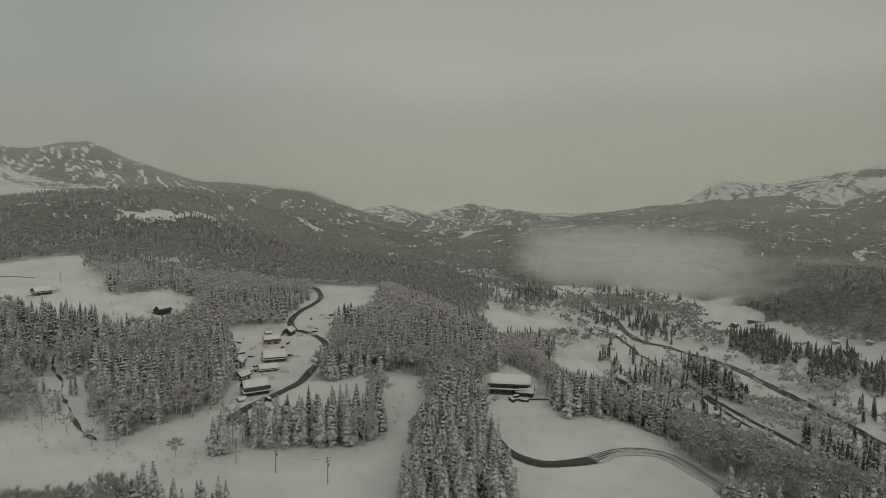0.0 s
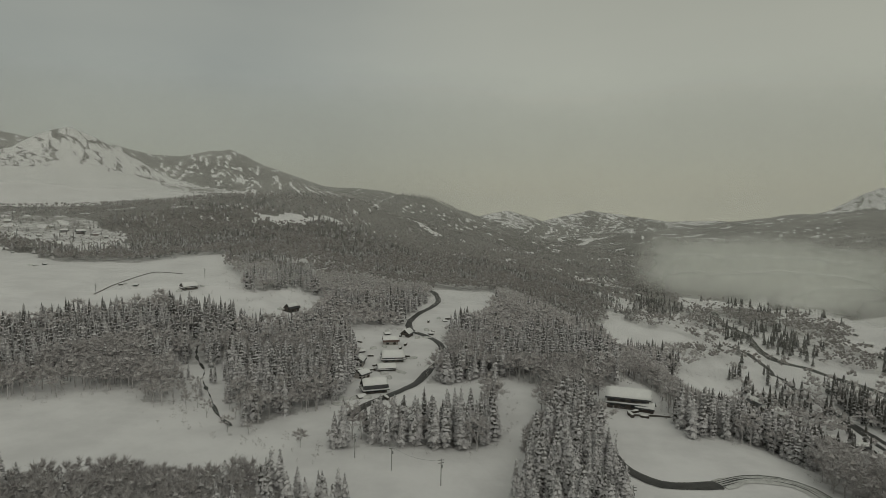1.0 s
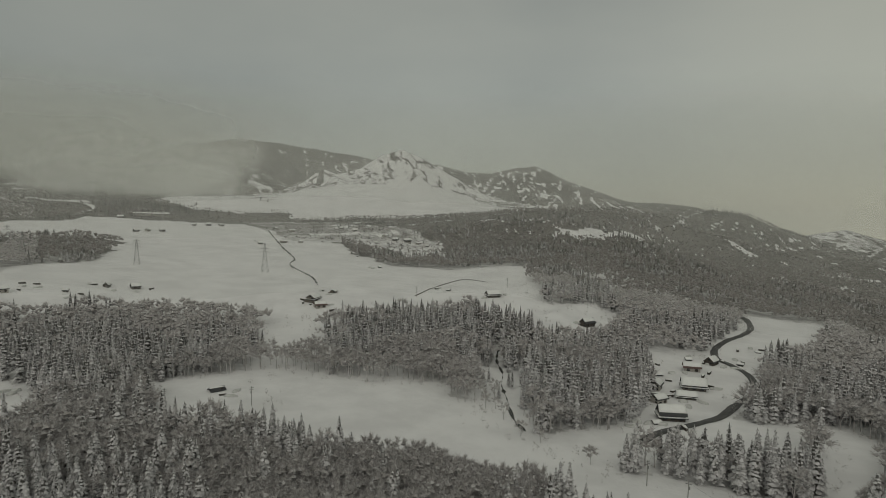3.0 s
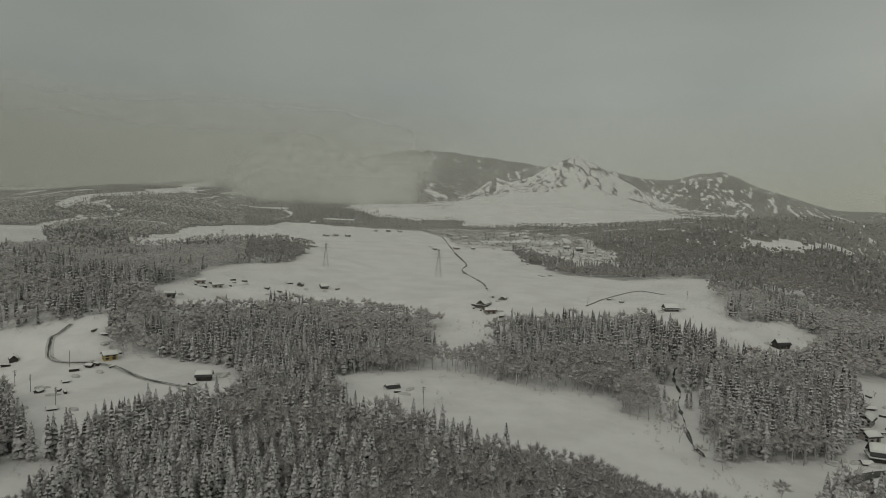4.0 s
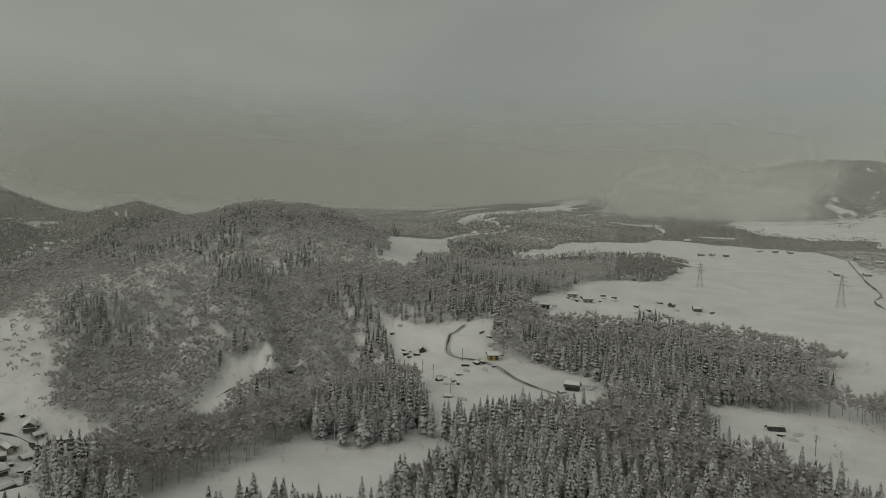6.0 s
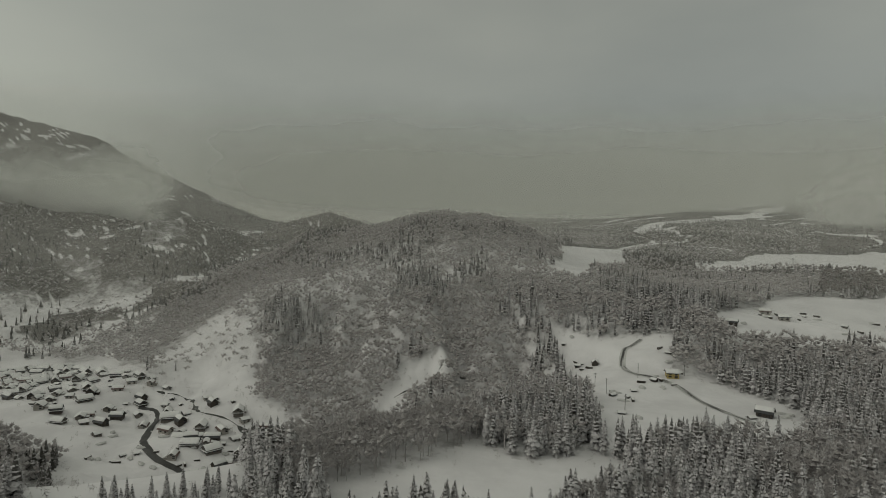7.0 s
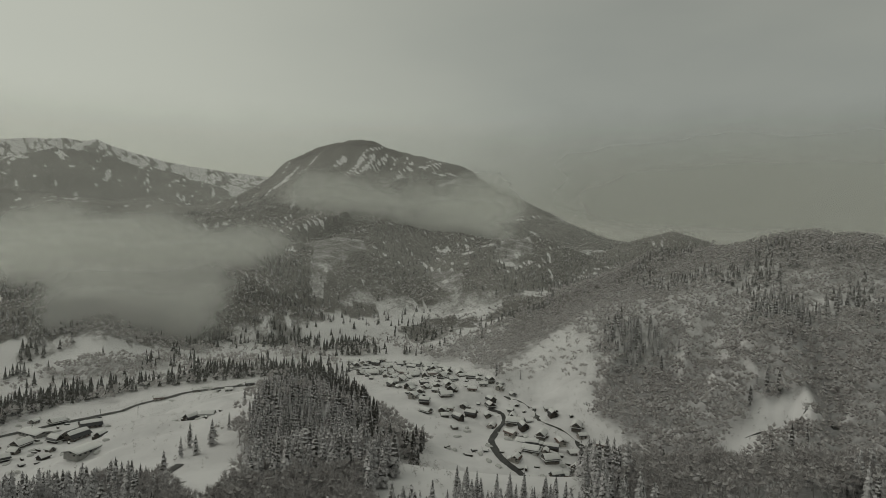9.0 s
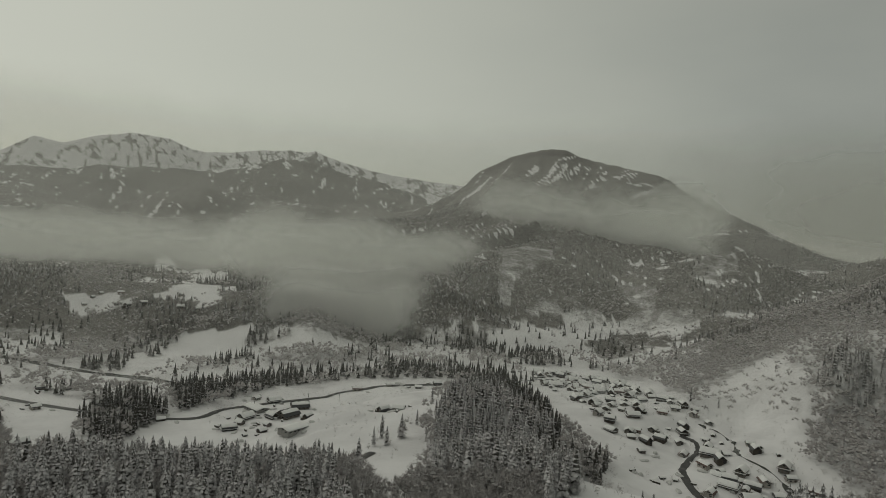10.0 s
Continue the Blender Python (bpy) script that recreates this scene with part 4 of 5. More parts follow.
def puff_tree(rng, sprays=26, size=0.16):
    """A bush or sapling: a loose tuft of sprays."""
    parts = []
    for k in range(sprays):
        c = rng.normal(0, 1, 3) * (0.14, 0.14, 0.17) + (0, 0, 0.58)
        d = rng.normal(0, 1, 3)
        d /= np.linalg.norm(d)
        s = np.cross(d, rng.normal(0, 1, 3))
        s /= np.linalg.norm(s)
        L, w = size * rng.uniform(0.7, 1.4), size * rng.uniform(0.12, 0.28)
        parts.append((np.array([c - d * L * 0.6, c + s * w, c + d * L * 0.6, c - s * w]), np.array([(0, 1, 2), (0, 2, 3)])))
    parts.append((np.array([(0.015, 0, 0), (-0.01, 0.01, 0), (0, 0, 0.5)]), np.array([(0, 1, 2)])))
    return merged(parts)


def scatter(shapes, x, y, z, tall, rng):
    """One mesh's vertices and faces from many turned and scaled copies of a few shapes."""
    V, F, base = [], [], 0
    pick, turn = rng.integers(0, len(shapes), len(x)), rng.uniform(0, 6.283, len(x))
    fat = rng.uniform(0.85, 1.2, len(x))
    for k, (sv, sf) in enumerate(shapes):
        m = pick == k
        n = int(m.sum())
        if not n:
            continue
        c, s = np.cos(turn[m])[:, None], np.sin(turn[m])[:, None]
        h, w = tall[m][:, None], (tall[m] * fat[m])[:, None]
        vx = (sv[None, :, 0] * c - sv[None, :, 1] * s) * w + x[m][:, None]
        vy = (sv[None, :, 0] * s + sv[None, :, 1] * c) * w + y[m][:, None]
        vz = sv[None, :, 2] * h + z[m][:, None]
        V.append(np.stack([vx, vy, vz], -1).reshape(-1, 3))
        F.append((sf[None] + (np.arange(n) * len(sv))[:, None, None] + base).reshape(-1, 3))
        base += n * len(sv)
    return np.concatenate(V), np.concatenate(F)


def tree_sites(r0, r1, pitch, rng, dark=0.56):
    """Jittered sites between two distances, thinned by how wooded the place is; and whether each is a cedar."""
    g = np.arange(-r1, r1, pitch)
    X, Y = (m.reshape(-1) for m in np.meshgrid(g, g))
    X, Y = X + rng.uniform(-0.48, 0.48, len(X)) * pitch, Y + rng.uniform(-0.48, 0.48, len(Y)) * pitch
    r, b = np.hypot(X, Y), bearing_of(X, Y)
    keep = (r > r0) & (r <= r1) & (b > -44) & (b < 192)
    X, Y = X[keep], Y[keep]
    W = wooded(X, Y)
    if r0 > 1000:
        _, lift, wood = lie(X, Y)
        W = np.minimum(1, W * 1.5) * wood * (lift < 190)
    keep = rng.random(len(X)) < W
    for line, half, *_ in LANES:
        d, _ = along(X, Y, [(*p, 0) for p in line])
        keep &= d > half + 2.5
    X, Y = X[keep], Y[keep]
    stand = fbm(X, Y, 60, 3, 41) + rng.normal(0, 0.075, len(X))
    # few cedars on the frosted hill, more on the shaded slopes across the river
    stand = stand - 0.05 * smoothstep(80, 92, bearing_of(X, Y)) * (np.hypot(X, Y) > 430) * (Y > -420) + 0.07 * (Y < -520)
    cedar = stand > dark
    for outline in VALLEY_WOODS:
        cedar |= inside(X, Y, outline) & (rng.random(len(X)) < 0.85)
    low = np.ones(len(X))
    for outline in SCRUB:
        low = np.where(inside(X, Y, outline), 0.62, low)
    return X, Y, height(X, Y), cedar, low


def grow_trees():
    rng = np.random.default_rng(4)
    fine_c = [conifer(rng) for _ in range(5)]
    fine_b = [broadleaf(rng, 12, 26) for _ in range(5)]
    x, y, z, cedar, low = tree_sites(168, 240, 3.9, rng)
    tall = np.where(cedar, rng.uniform(12, 20.5, len(x)), rng.uniform(9.5, 15, len(x))) * low
    order = np.argsort(np.hypot(x, y))
    x, y, z, cedar, tall = (q[order] for q in (x, y, z, cedar, tall))
    singles = 240
    protos = {}
    for kind, shapes, leaf in ((True, fine_c, M_CEDAR), (False, fine_b, M_TWIGS)):
        for k, (wood, crown) in enumerate(shapes):
            protos[kind, k] = mesh_of("trunk", *wood, M_BARK), mesh_of("crown", *crown, leaf)
    for i in range(singles):
        name, label, cat = (("cedar_tree", "snow-laden dark green cedar on the snowy slope", "conifer") if cedar[i]
                            else ("bare_tree", "leafless frosted tree with pale twigs in the snow", "tree"))
        trunk, crown = protos[bool(cedar[i]), i % 5]
        tree = new(name)
        tree.location, tree.rotation_euler = (x[i], y[i], z[i] - 0.2), (0, 0, rng.uniform(0, 6.28))
        tree.scale = (tall[i] * rng.uniform(0.9, 1.15),) * 2 + (tall[i],)
        for part_name, me in (("trunk", trunk), ("crown", crown)):
            ob = new(part_name, me)
            ob.parent = tree
        tagged(tree, label, cat, group="trees of the near woods")
    x, y, z, cedar, tall = (q[singles:] for q in (x, y, z, cedar, tall))

    def forest(name, shapes, m, material, label):
        if m.any():
            v, f = scatter(shapes, x[m], y[m], z[m] - 0.2, tall[m], rng)
            tagged(new(name, mesh_of(name, v, f, material)), label, "forest", kind="stuff")

    forest("cedar_wood", [merged([c]) for _, c in fine_c], cedar, M_CEDAR, "snow-laden cedar wood on the slopes")
    forest("bare_wood", [merged([w, c]) for w, c in fine_b], ~cedar, M_TWIGS, "frosted leafless wood on the slopes")
    bands = (
        (240, 400, 4.5, 0.56, 1.15, lambda: conifer(rng, 10, 8, 5)[1], lambda: merged(broadleaf(rng, 9, 14, 2, 1.2))),
        (400, 620, 5.1, 0.585, 1.04, lambda: conifer(rng, 6, 6, 4)[1], lambda: merged([broadleaf(rng, 6, 7, 0, 1.35)[1]])),
        (620, 850, 5.9, 0.61, 0.90, lambda: cone_tree(rng, 4, 6), lambda: merged([broadleaf(rng, 4, 3, 0, 1.6)[1]])),
        (850, 1100, 7.3, 0.63, 0.78, lambda: cone_tree(rng, 2, 5), lambda: merged([broadleaf(rng, 2, 0, 0, 2.2)[1]])),
        (1100, 1750, 11.0, 0.63, 0.66, lambda: cone_tree(rng, 2, 4), lambda: merged([broadleaf(rng, 1, 0, 0, 2.8)[1]])))
    for r0, r1, pitch, dark, grown, needle, bare in bands:
        x, y, z, cedar, low = tree_sites(r0, r1, pitch, rng, dark)
        tall = np.where(cedar, rng.uniform(10.5, 17, len(x)), rng.uniform(8.5, 14, len(x))) * grown * low
        rime = bearing_of(x, y) > 70
        dim = cedar & (z < -38)
        forest("valley_cedar_wood", [needle() for _ in range(4)], dim, M_CEDAR_DARK, "dark cedar belts with little snow on the valley floor")
        cedar_up = cedar & ~dim
        forest("far_cedar_wood", [needle() for _ in range(5)], cedar_up, M_CEDAR if r1 < 700 else M_CEDAR_HAZED, "dark cedar stands dusted with snow on the hillsides")
        shapes = [bare() for _ in range(5)]
        forest("frosted_wood", shapes, ~cedar & rime, M_TWIGS, "pale rime-covered leafless wood on the hillsides")
        forest("far_bare_wood", shapes, ~cedar & ~rime, M_TWIGS_FAR if r0 > 500 else M_TWIGS, "grey leafless wood covering the hillsides")



def edge_scrub():
    """Low bushes and saplings where the open snow meets the woods, and orchard rows by the highway."""
    rng = np.random.default_rng(12)
    X, Y = [], []
    for outline in OPEN_GROUND:
        for (ax, ay), (bx, by) in zip(outline, outline[1:] + outline[:1]):
            if math.hypot((ax + bx) / 2, (ay + by) / 2) < 620:
                n = int(math.hypot(bx - ax, by - ay) / 5.0)
                u = rng.random(n)
                X += list(ax + (bx - ax) * u + rng.normal(0, 5, n))
                Y += list(ay + (by - ay) * u + rng.normal(0, 5, n))
    (ox, oy), (px, py), (qx, qy) = ORCHARD
    for i in range(9):
        for j in range(5):
            u, v = (i + rng.uniform(-0.2, 0.2)) / 9, (j + rng.uniform(-0.2, 0.2)) / 5
            X.append(ox + (px - ox) * u + (qx - ox) * v)
            Y.append(oy + (py - oy) * u + (qy - oy) * v)
    X, Y = np.array(X), np.array(Y)
    tall = rng.uniform(1.2, 4.5, len(X))
    v, f = scatter([puff_tree(rng, 22, 0.15) for _ in range(4)], X, Y, height(X, Y) - 0.1 * tall, tall, rng)
    tagged(new("edge_scrub", mesh_of("edge_scrub", v, f, M_TWIGS)), "low frosted bushes and saplings at the wood edges", "bushes", kind="stuff")


grow_trees()
edge_scrub()


# ---- mist: cloud banks as layers of wispy sheets, and thin veils of haze ----
def sheet(name, line, low, high, material, rows=6):
    """A curved, upright sheet of mist along a line of plan points."""
    fine = smooth_line(line, 60.0)
    v, f, uv = [], [], []
    for k, (x, y) in enumerate(fine):
        for j in range(rows + 1):
            v.append((x, y, low + (high - low) * j / rows))
            uv.append((k / (len(fine) - 1), j / rows))
        if k:
            f += [((k - 1) * (rows + 1) + j, k * (rows + 1) + j, k * (rows + 1) + j + 1, (k - 1) * (rows + 1) + j + 1) for j in range(rows)]
    me = mesh_of(name, v, f, material, True)
    layer = me.uv_layers.new(name="sheet")
    layer.data.foreach_set("uv", np.array([uv[i] for q in f for i in q], np.float32).reshape(-1))
    ob = new(name, me)
    ob.visible_shadow = False
    return ob


def cloud_bank(b0, b1, d0, d1, low, high, density, scale, layers, seed, label, detail=4, torn=2.2, **shape):
    """Layers from distance d0 to d1 between two bearings; the middle ones reach highest."""
    bank = new("cloud_bank")
    x, y = spot((b0 + b1) / 2, d0)
    bank.location = (x, y, low)
    for k in range(layers):
        u = k / max(1, layers - 1)
        d = d0 + (d1 - d0) * u
        top = high - (high - low) * 0.3 * abs(2 * u - 1)
        wide = 1.0 - 0.12 * abs(2 * u - 1)
        mid, half = (b0 + b1) / 2, (b1 - b0) / 2 * wide
        line = [spot(mid - half + 2 * half * i / 6, d) for i in range(7)]
        ob = sheet("wisp", line, low, top, make_cloud("mist_layer", density, scale, seed + k, 0.28, detail, torn, **shape), 8)
        ob.parent = bank
        ob.matrix_parent_inverse = Matrix.Translation(bank.location).inverted()
    tagged(bank, label, "cloud", group="cloud banks")


def haze(distance, top, density, seed):
    line = [spot(-52 + 252 * i / 40, distance) for i in range(41)]
    n = make_cloud("haze_veil", density, 0.0016, seed, 0.03, 2, 0.8)
    tagged(sheet("backdrop_haze", line, -140, top, n, 10), "thin grey haze hanging in the air", "haze", kind="structure")


haze(560, 230, 0.10, 3)
haze(980, 330, 0.13, 5)
haze(1480, 430, 0.16, 8)
haze(2200, 640, 0.14, 11)
haze(3350, 900, 0.08, 14)
cloud_bank(-31, -2, 940, 1140, -78, 74, 0.50, 0.0065, 6, 1, "pale grey cloud bank lying along the river valley")
cloud_bank(-92, -3, 880, 1060, -70, 30, 0.50, 0.0065, 5, 7, "flat grey cloud layer over the wooded valley side")
cloud_bank(140, 172, 1030, 1250, -60, 172, 0.55, 0.0065, 6, 13, "thick grey cloud bank in front of the dark hill")
cloud_bank(152, 214, 1100, 1270, -5, 128, 0.55, 0.0065, 5, 21, "long pale cloud layer along the hillside")
cloud_bank(119, 149, 1420, 1560, 15, 300, 0.50, 0.0060, 5, 29, "torn cloud drifting across the mountain face")
cloud_bank(51, 74, 1650, 2050, 10, 340, 0.50, 0.0050, 5, 37, "white cloud hiding the foot of the mountains")
cloud_bank(146, 168, 800, 940, -72, 96, 0.42, 0.0085, 4, 43, "billowing grey cloud sinking down the dark slope")
# tone below the other banks: the cloud base's own shade is put into its colour
cloud_bank(36, 142, 2150, 2700, 60, 760, 0.42, 0.0020, 3, 53, "heavy grey cloud ceiling resting on the plain's horizon", 3, 0.5, foot=0.25, head=0.62, tone=(0.74, 0.75, 0.71))


# ---- houses ----
def part(name, bm, material, parent, label="", smooth=False):
    me = bpy.data.meshes.new(name)
    bmesh.ops.recalc_face_normals(bm, faces=bm.faces)
    bm.to_mesh(me)
    bm.free()
    me.materials.append(material)
    for p in me.polygons:
        p.use_smooth = smooth
    ob = new(name, me)
    ob.parent = parent
    return tagged(ob, label)


def slab(bm, x0, x1, y0, y1, z0, z1):
    m = Matrix.Translation(((x0 + x1) / 2, (y0 + y1) / 2, (z0 + z1) / 2)) @ Matrix.Diagonal((x1 - x0, y1 - y0, z1 - z0, 1))
    bmesh.ops.create_cube(bm, size=1, matrix=m)
    return bm


def gable_shell(w, d, h, rise):
    """Walls with two gable ends; the ridge runs along x."""
    bm = bmesh.new()
    ring = []
    for x in (-w / 2, w / 2):
        ring.append([bm.verts.new(p) for p in ((x, -d / 2, -2.0), (x, d / 2, -2.0), (x, d / 2, h), (x, 0, h + rise), (x, -d / 2, h))])
    a, b = ring
    bm.faces.new(a)
    bm.faces.new(b[::-1])
    for i in range(5):
        j = (i + 1) % 5
        bm.faces.new((a[j], a[i], b[i], b[j]))
    return bm


def roof_plane(bm, w, d, h, rise, side, lift, thick, over, short=0.0):
    """One slope of a roof as a solid board."""
    run = d / 2 + over
    drop = rise * run / (d / 2)
    y1, z1 = side * (run - short), h + rise - drop * (run - short) / run
    vs = []
    for x in (-w / 2 - over, w / 2 + over):
        for y, z in ((0, h + rise), (y1, z1)):
            vs += [bm.verts.new((x, y, z + lift)), bm.verts.new((x, y, z + lift + thick))]
    for q in ((0, 1, 3, 2), (4, 6, 7, 5), (0, 2, 6, 4), (1, 5, 7, 3), (2, 3, 7, 6), (0, 4, 5, 1)):
        bm.faces.new([vs[i] for i in q])


def snow_blanket(w, d, h, rise, lift, over, rng, thick, slipped):
    """The snow on a roof: a soft, uneven blanket over both slopes, bulging at the eaves."""
    bm = bmesh.new()
    nx, ny = 9, 9
    rows = []
    for level in (0, 1):
        grid = []
        for i in range(nx):
            for j in range(ny):
                u, v = i / (nx - 1) * 2 - 1, j / (ny - 1) * 2 - 1
                side = slipped[0] if v < 0 else slipped[1]
                inset = 1.0 - side * abs(v)
                x, y = u * (w / 2 + over * 0.85), v * (d / 2 + over * 0.85) * inset
                z = h + rise - rise * abs(y) / (d / 2) + lift
                if level:
                    edge = max(abs(u), abs(v)) ** 6
                    soft = 1 - 0.45 * edge
                    z += thick * soft * (0.8 + 0.5 * rng.random()) - 0.12 * rise * (1 - abs(v)) ** 6
                    x, y = x * (1 + 0.012 * edge), y * (1 + 0.012 * edge)
                grid.append(bm.verts.new((x, y, z)))
        rows.append(grid)
    at = lambda g, i, j: g[i * ny + j]
    for i in range(nx - 1):
        for j in range(ny - 1):
            bm.faces.new([at(rows[1], *q) for q in ((i, j), (i + 1, j), (i + 1, j + 1), (i, j + 1))])
    rim = [(i, 0) for i in range(nx)] + [(nx - 1, j) for j in range(1, ny)] + [(i, ny - 1) for i in range(nx - 2, -1, -1)] + [(0, j) for j in range(ny - 2, 0, -1)]
    for p, q in zip(rim, rim[1:] + rim[:1]):
        bm.faces.new((at(rows[0], *p), at(rows[0], *q), at(rows[1], *q), at(rows[1], *p)))
    for i in range(nx):
        for j in range(ny):
            if (i, j) not in rim:
                bm.verts.remove(at(rows[0], i, j))
    return bm


def house(name, label, category, w, d, h, rise, wall, roof, seed, storeys=2, thick=0.8, slipped=(0.0, 0.0), annex=True):
    """A snowed-in building: walls, roof boards, snow, windows, door and a lean-to."""
    rng = np.random.default_rng(seed)
    rise *= 1.25
    thick *= 0.72
    home = new(name)
    part("wall", gable_shell(w, d, h, rise), wall, home)
    bm = bmesh.new()
    over = 0.9
    for side in (-1, 1):
        roof_plane(bm, w, d, h, rise, side, 0.03, 0.22, over)
    part("roof", bm, roof, home)
    part("roof_snow", snow_blanket(w, d, h, rise, 0.24, over, rng, thick, slipped), M_SNOWCAP, home, "thick rounded snow blanket", True)
    bm = slab(bmesh.new(), -0.9, 0.9, -0.06, 0.06, -0.55, 0.55)
    window = part("window", bm, M_GLASS, home)
    spots = []
    for s in range(storeys):
        z = (s + 0.58) * h / storeys
        for k in range(max(2, int(w / 3.5))):
            x = (k + 0.5) / max(2, int(w / 3.5)) * w - w / 2
            spots += [(x, -d / 2 - 0.02, z, 0), (x, d / 2 + 0.02, z, 0)]
        spots += [(-w / 2 - 0.02, -d / 4, z, 90), (w / 2 + 0.02, d / 4, z, 90)]
    spots += [(-w / 2 - 0.02, 0, h + rise * 0.35, 90), (w / 2 + 0.02, 0, h + rise * 0.35, 90)]
    window.matrix_basis = pose(*spots[0][:3], 0, 0, spots[0][3])
    for x, y, z, a in spots[1:]:
        pane = new("window", window.data)
        pane.parent = home
        pane.matrix_basis = pose(x, y, z, 0, 0, a)
    part("door", slab(bmesh.new(), w * 0.18, w * 0.18 + 1.2, -d / 2 - 0.1, -d / 2 + 0.05, 0, 2.1), M_DARKWOOD, home)
    if storeys == 2 and w > 11:
        # a lower roof round the ground floor, snowed in
        skirt = part("lower_roof", slab(bmesh.new(), -w / 2 - 1.3, w / 2 + 1.3, -d / 2 - 1.3, d / 2 + 1.3, h * 0.48, h * 0.48 + 0.18), roof, home)
        bm = slab(bmesh.new(), -w / 2 - 1.2, w / 2 + 1.2, -d / 2 - 1.2, d / 2 + 1.2, h * 0.48 + 0.19, h * 0.48 + 0.62)
        bmesh.ops.bevel(bm, geom=bm.edges[:], offset=0.18, segments=2, affect="EDGES")
        part("lower_roof_snow", bm, M_SNOWCAP, skirt, "rounded band of snow", True)
    if annex:
        bm = bmesh.new()
        slab(bm, -w * 0.46, w * 0.1, d / 2 - 0.1, d / 2 + 2.6, -2, h * 0.42)
        lean = part("lean_to", bm, wall, home)
        bm = bmesh.new()
        slab(bm, -w * 0.50, w * 0.14, d / 2 - 0.1, d / 2 + 3.1, h * 0.42, h * 0.42 + 0.9)
        bmesh.ops.bevel(bm, geom=bm.edges[:], offset=0.3, segments=2, affect="EDGES")
        part("lean_to_snow", bm, M_SNOWCAP, lean, "heaped snow", True)
    return tagged(home, label, category)


KINDS = {
    "house": [house("house", "two-storey timber house under thick roof snow", "house", 8.2, 6.4, 3.4, 2.0, M_BOARDS, M_TIN, 1, 2, 0.9),
              house("house", "plastered village house with snow-covered gable roof", "house", 7.6, 6.2, 3.6, 1.9, M_PLASTER, M_TIN, 2, 2, 0.8, (0.10, 0.0)),
              house("house", "dark timber house with snow sliding off its roof", "house", 8.6, 6.6, 3.6, 2.6, M_DARKWOOD, M_TIN, 3, 2, 0.8, (0.34, 0.05)),
              house("house", "grey house half buried in snow", "house", 7.2, 6.6, 3.0, 1.7, M_CONCRETE, M_TIN, 4, 2, 1.0),
              house("house", "house with rust-red roof edge under snow", "house", 8.4, 6.2, 3.4, 2.3, M_PLASTER, M_RED, 5, 2, 0.7, (0.26, 0.18))],
    "farm": [house("farmhouse", "wide old farmhouse with deep snow on its roof", "house", 12.5, 8, 3.8, 2.8, M_BOARDS, M_TIN, 6, 2, 1.0),
             house("farmhouse", "broad timber farmhouse with partly bare dark roof", "house", 11.5, 7.6, 3.8, 3.0, M_DARKWOOD, M_TIN, 7, 2, 0.9, (0.26, 0.0))],
    "manor": [house("farmhouse", "large two-storey farmhouse with dark galleries beside the field", "house", 17, 10, 5.4, 2.4, M_DARKWOOD, M_TIN, 8, 2, 1.2, (0.08, 0.0))],
    "barn": [house("barn", "dark wooden barn standing alone in the snow", "barn", 10, 7.2, 3.2, 2.8, M_DARKWOOD, M_TIN, 9, 1, 0.7, (0.10, 0.10), False)],
    "shed": [house("shed", "small dark shed with a snow-heaped roof", "shed", 5.4, 4.2, 1.8, 1.2, M_DARKWOOD, M_TIN, 10, 1, 0.7, (0.2, 0.0), False),
             house("shed", "low shed nearly buried in snow", "shed", 5, 3.8, 1.5, 1.0, M_DARKWOOD, M_TIN, 11, 1, 0.8, (0.0, 0.3), False)],
    "hut": [house("hut", "low dark hut with a bare roof in the snowfield", "hut", 5.5, 3.6, 0.9, 1.1, M_DARKWOOD, M_TIN, 16, 1, 0.25, (0.7, 0.6), False)],
    "long": [house("long_building", "long low building with an even white snow roof", "building", 28, 8, 3.4, 1.6, M_PLASTER, M_TIN, 12, 1, 0.9, (0, 0), False)],
    "dark": [house("storehouse", "big building with a bare dark metal roof", "building", 16, 11.5, 3.4, 3.8, M_BOARDS, M_TIN, 13, 1, 0.5, (0.42, 0.10), False)],
    "hall": [house("hall", "wide hall with a clean white snow roof", "building", 20, 11, 3.4, 1.2, M_CONCRETE, M_TIN, 14, 1, 0.8, (0, 0), False)],
    "yellow": [house("yellow_house", "small yellow house with a snow-covered roof", "house", 7.2, 6.2, 3.6, 1.2, M_YELLOW, M_TIN, 15, 2, 0.8, (0, 0), False)],
}


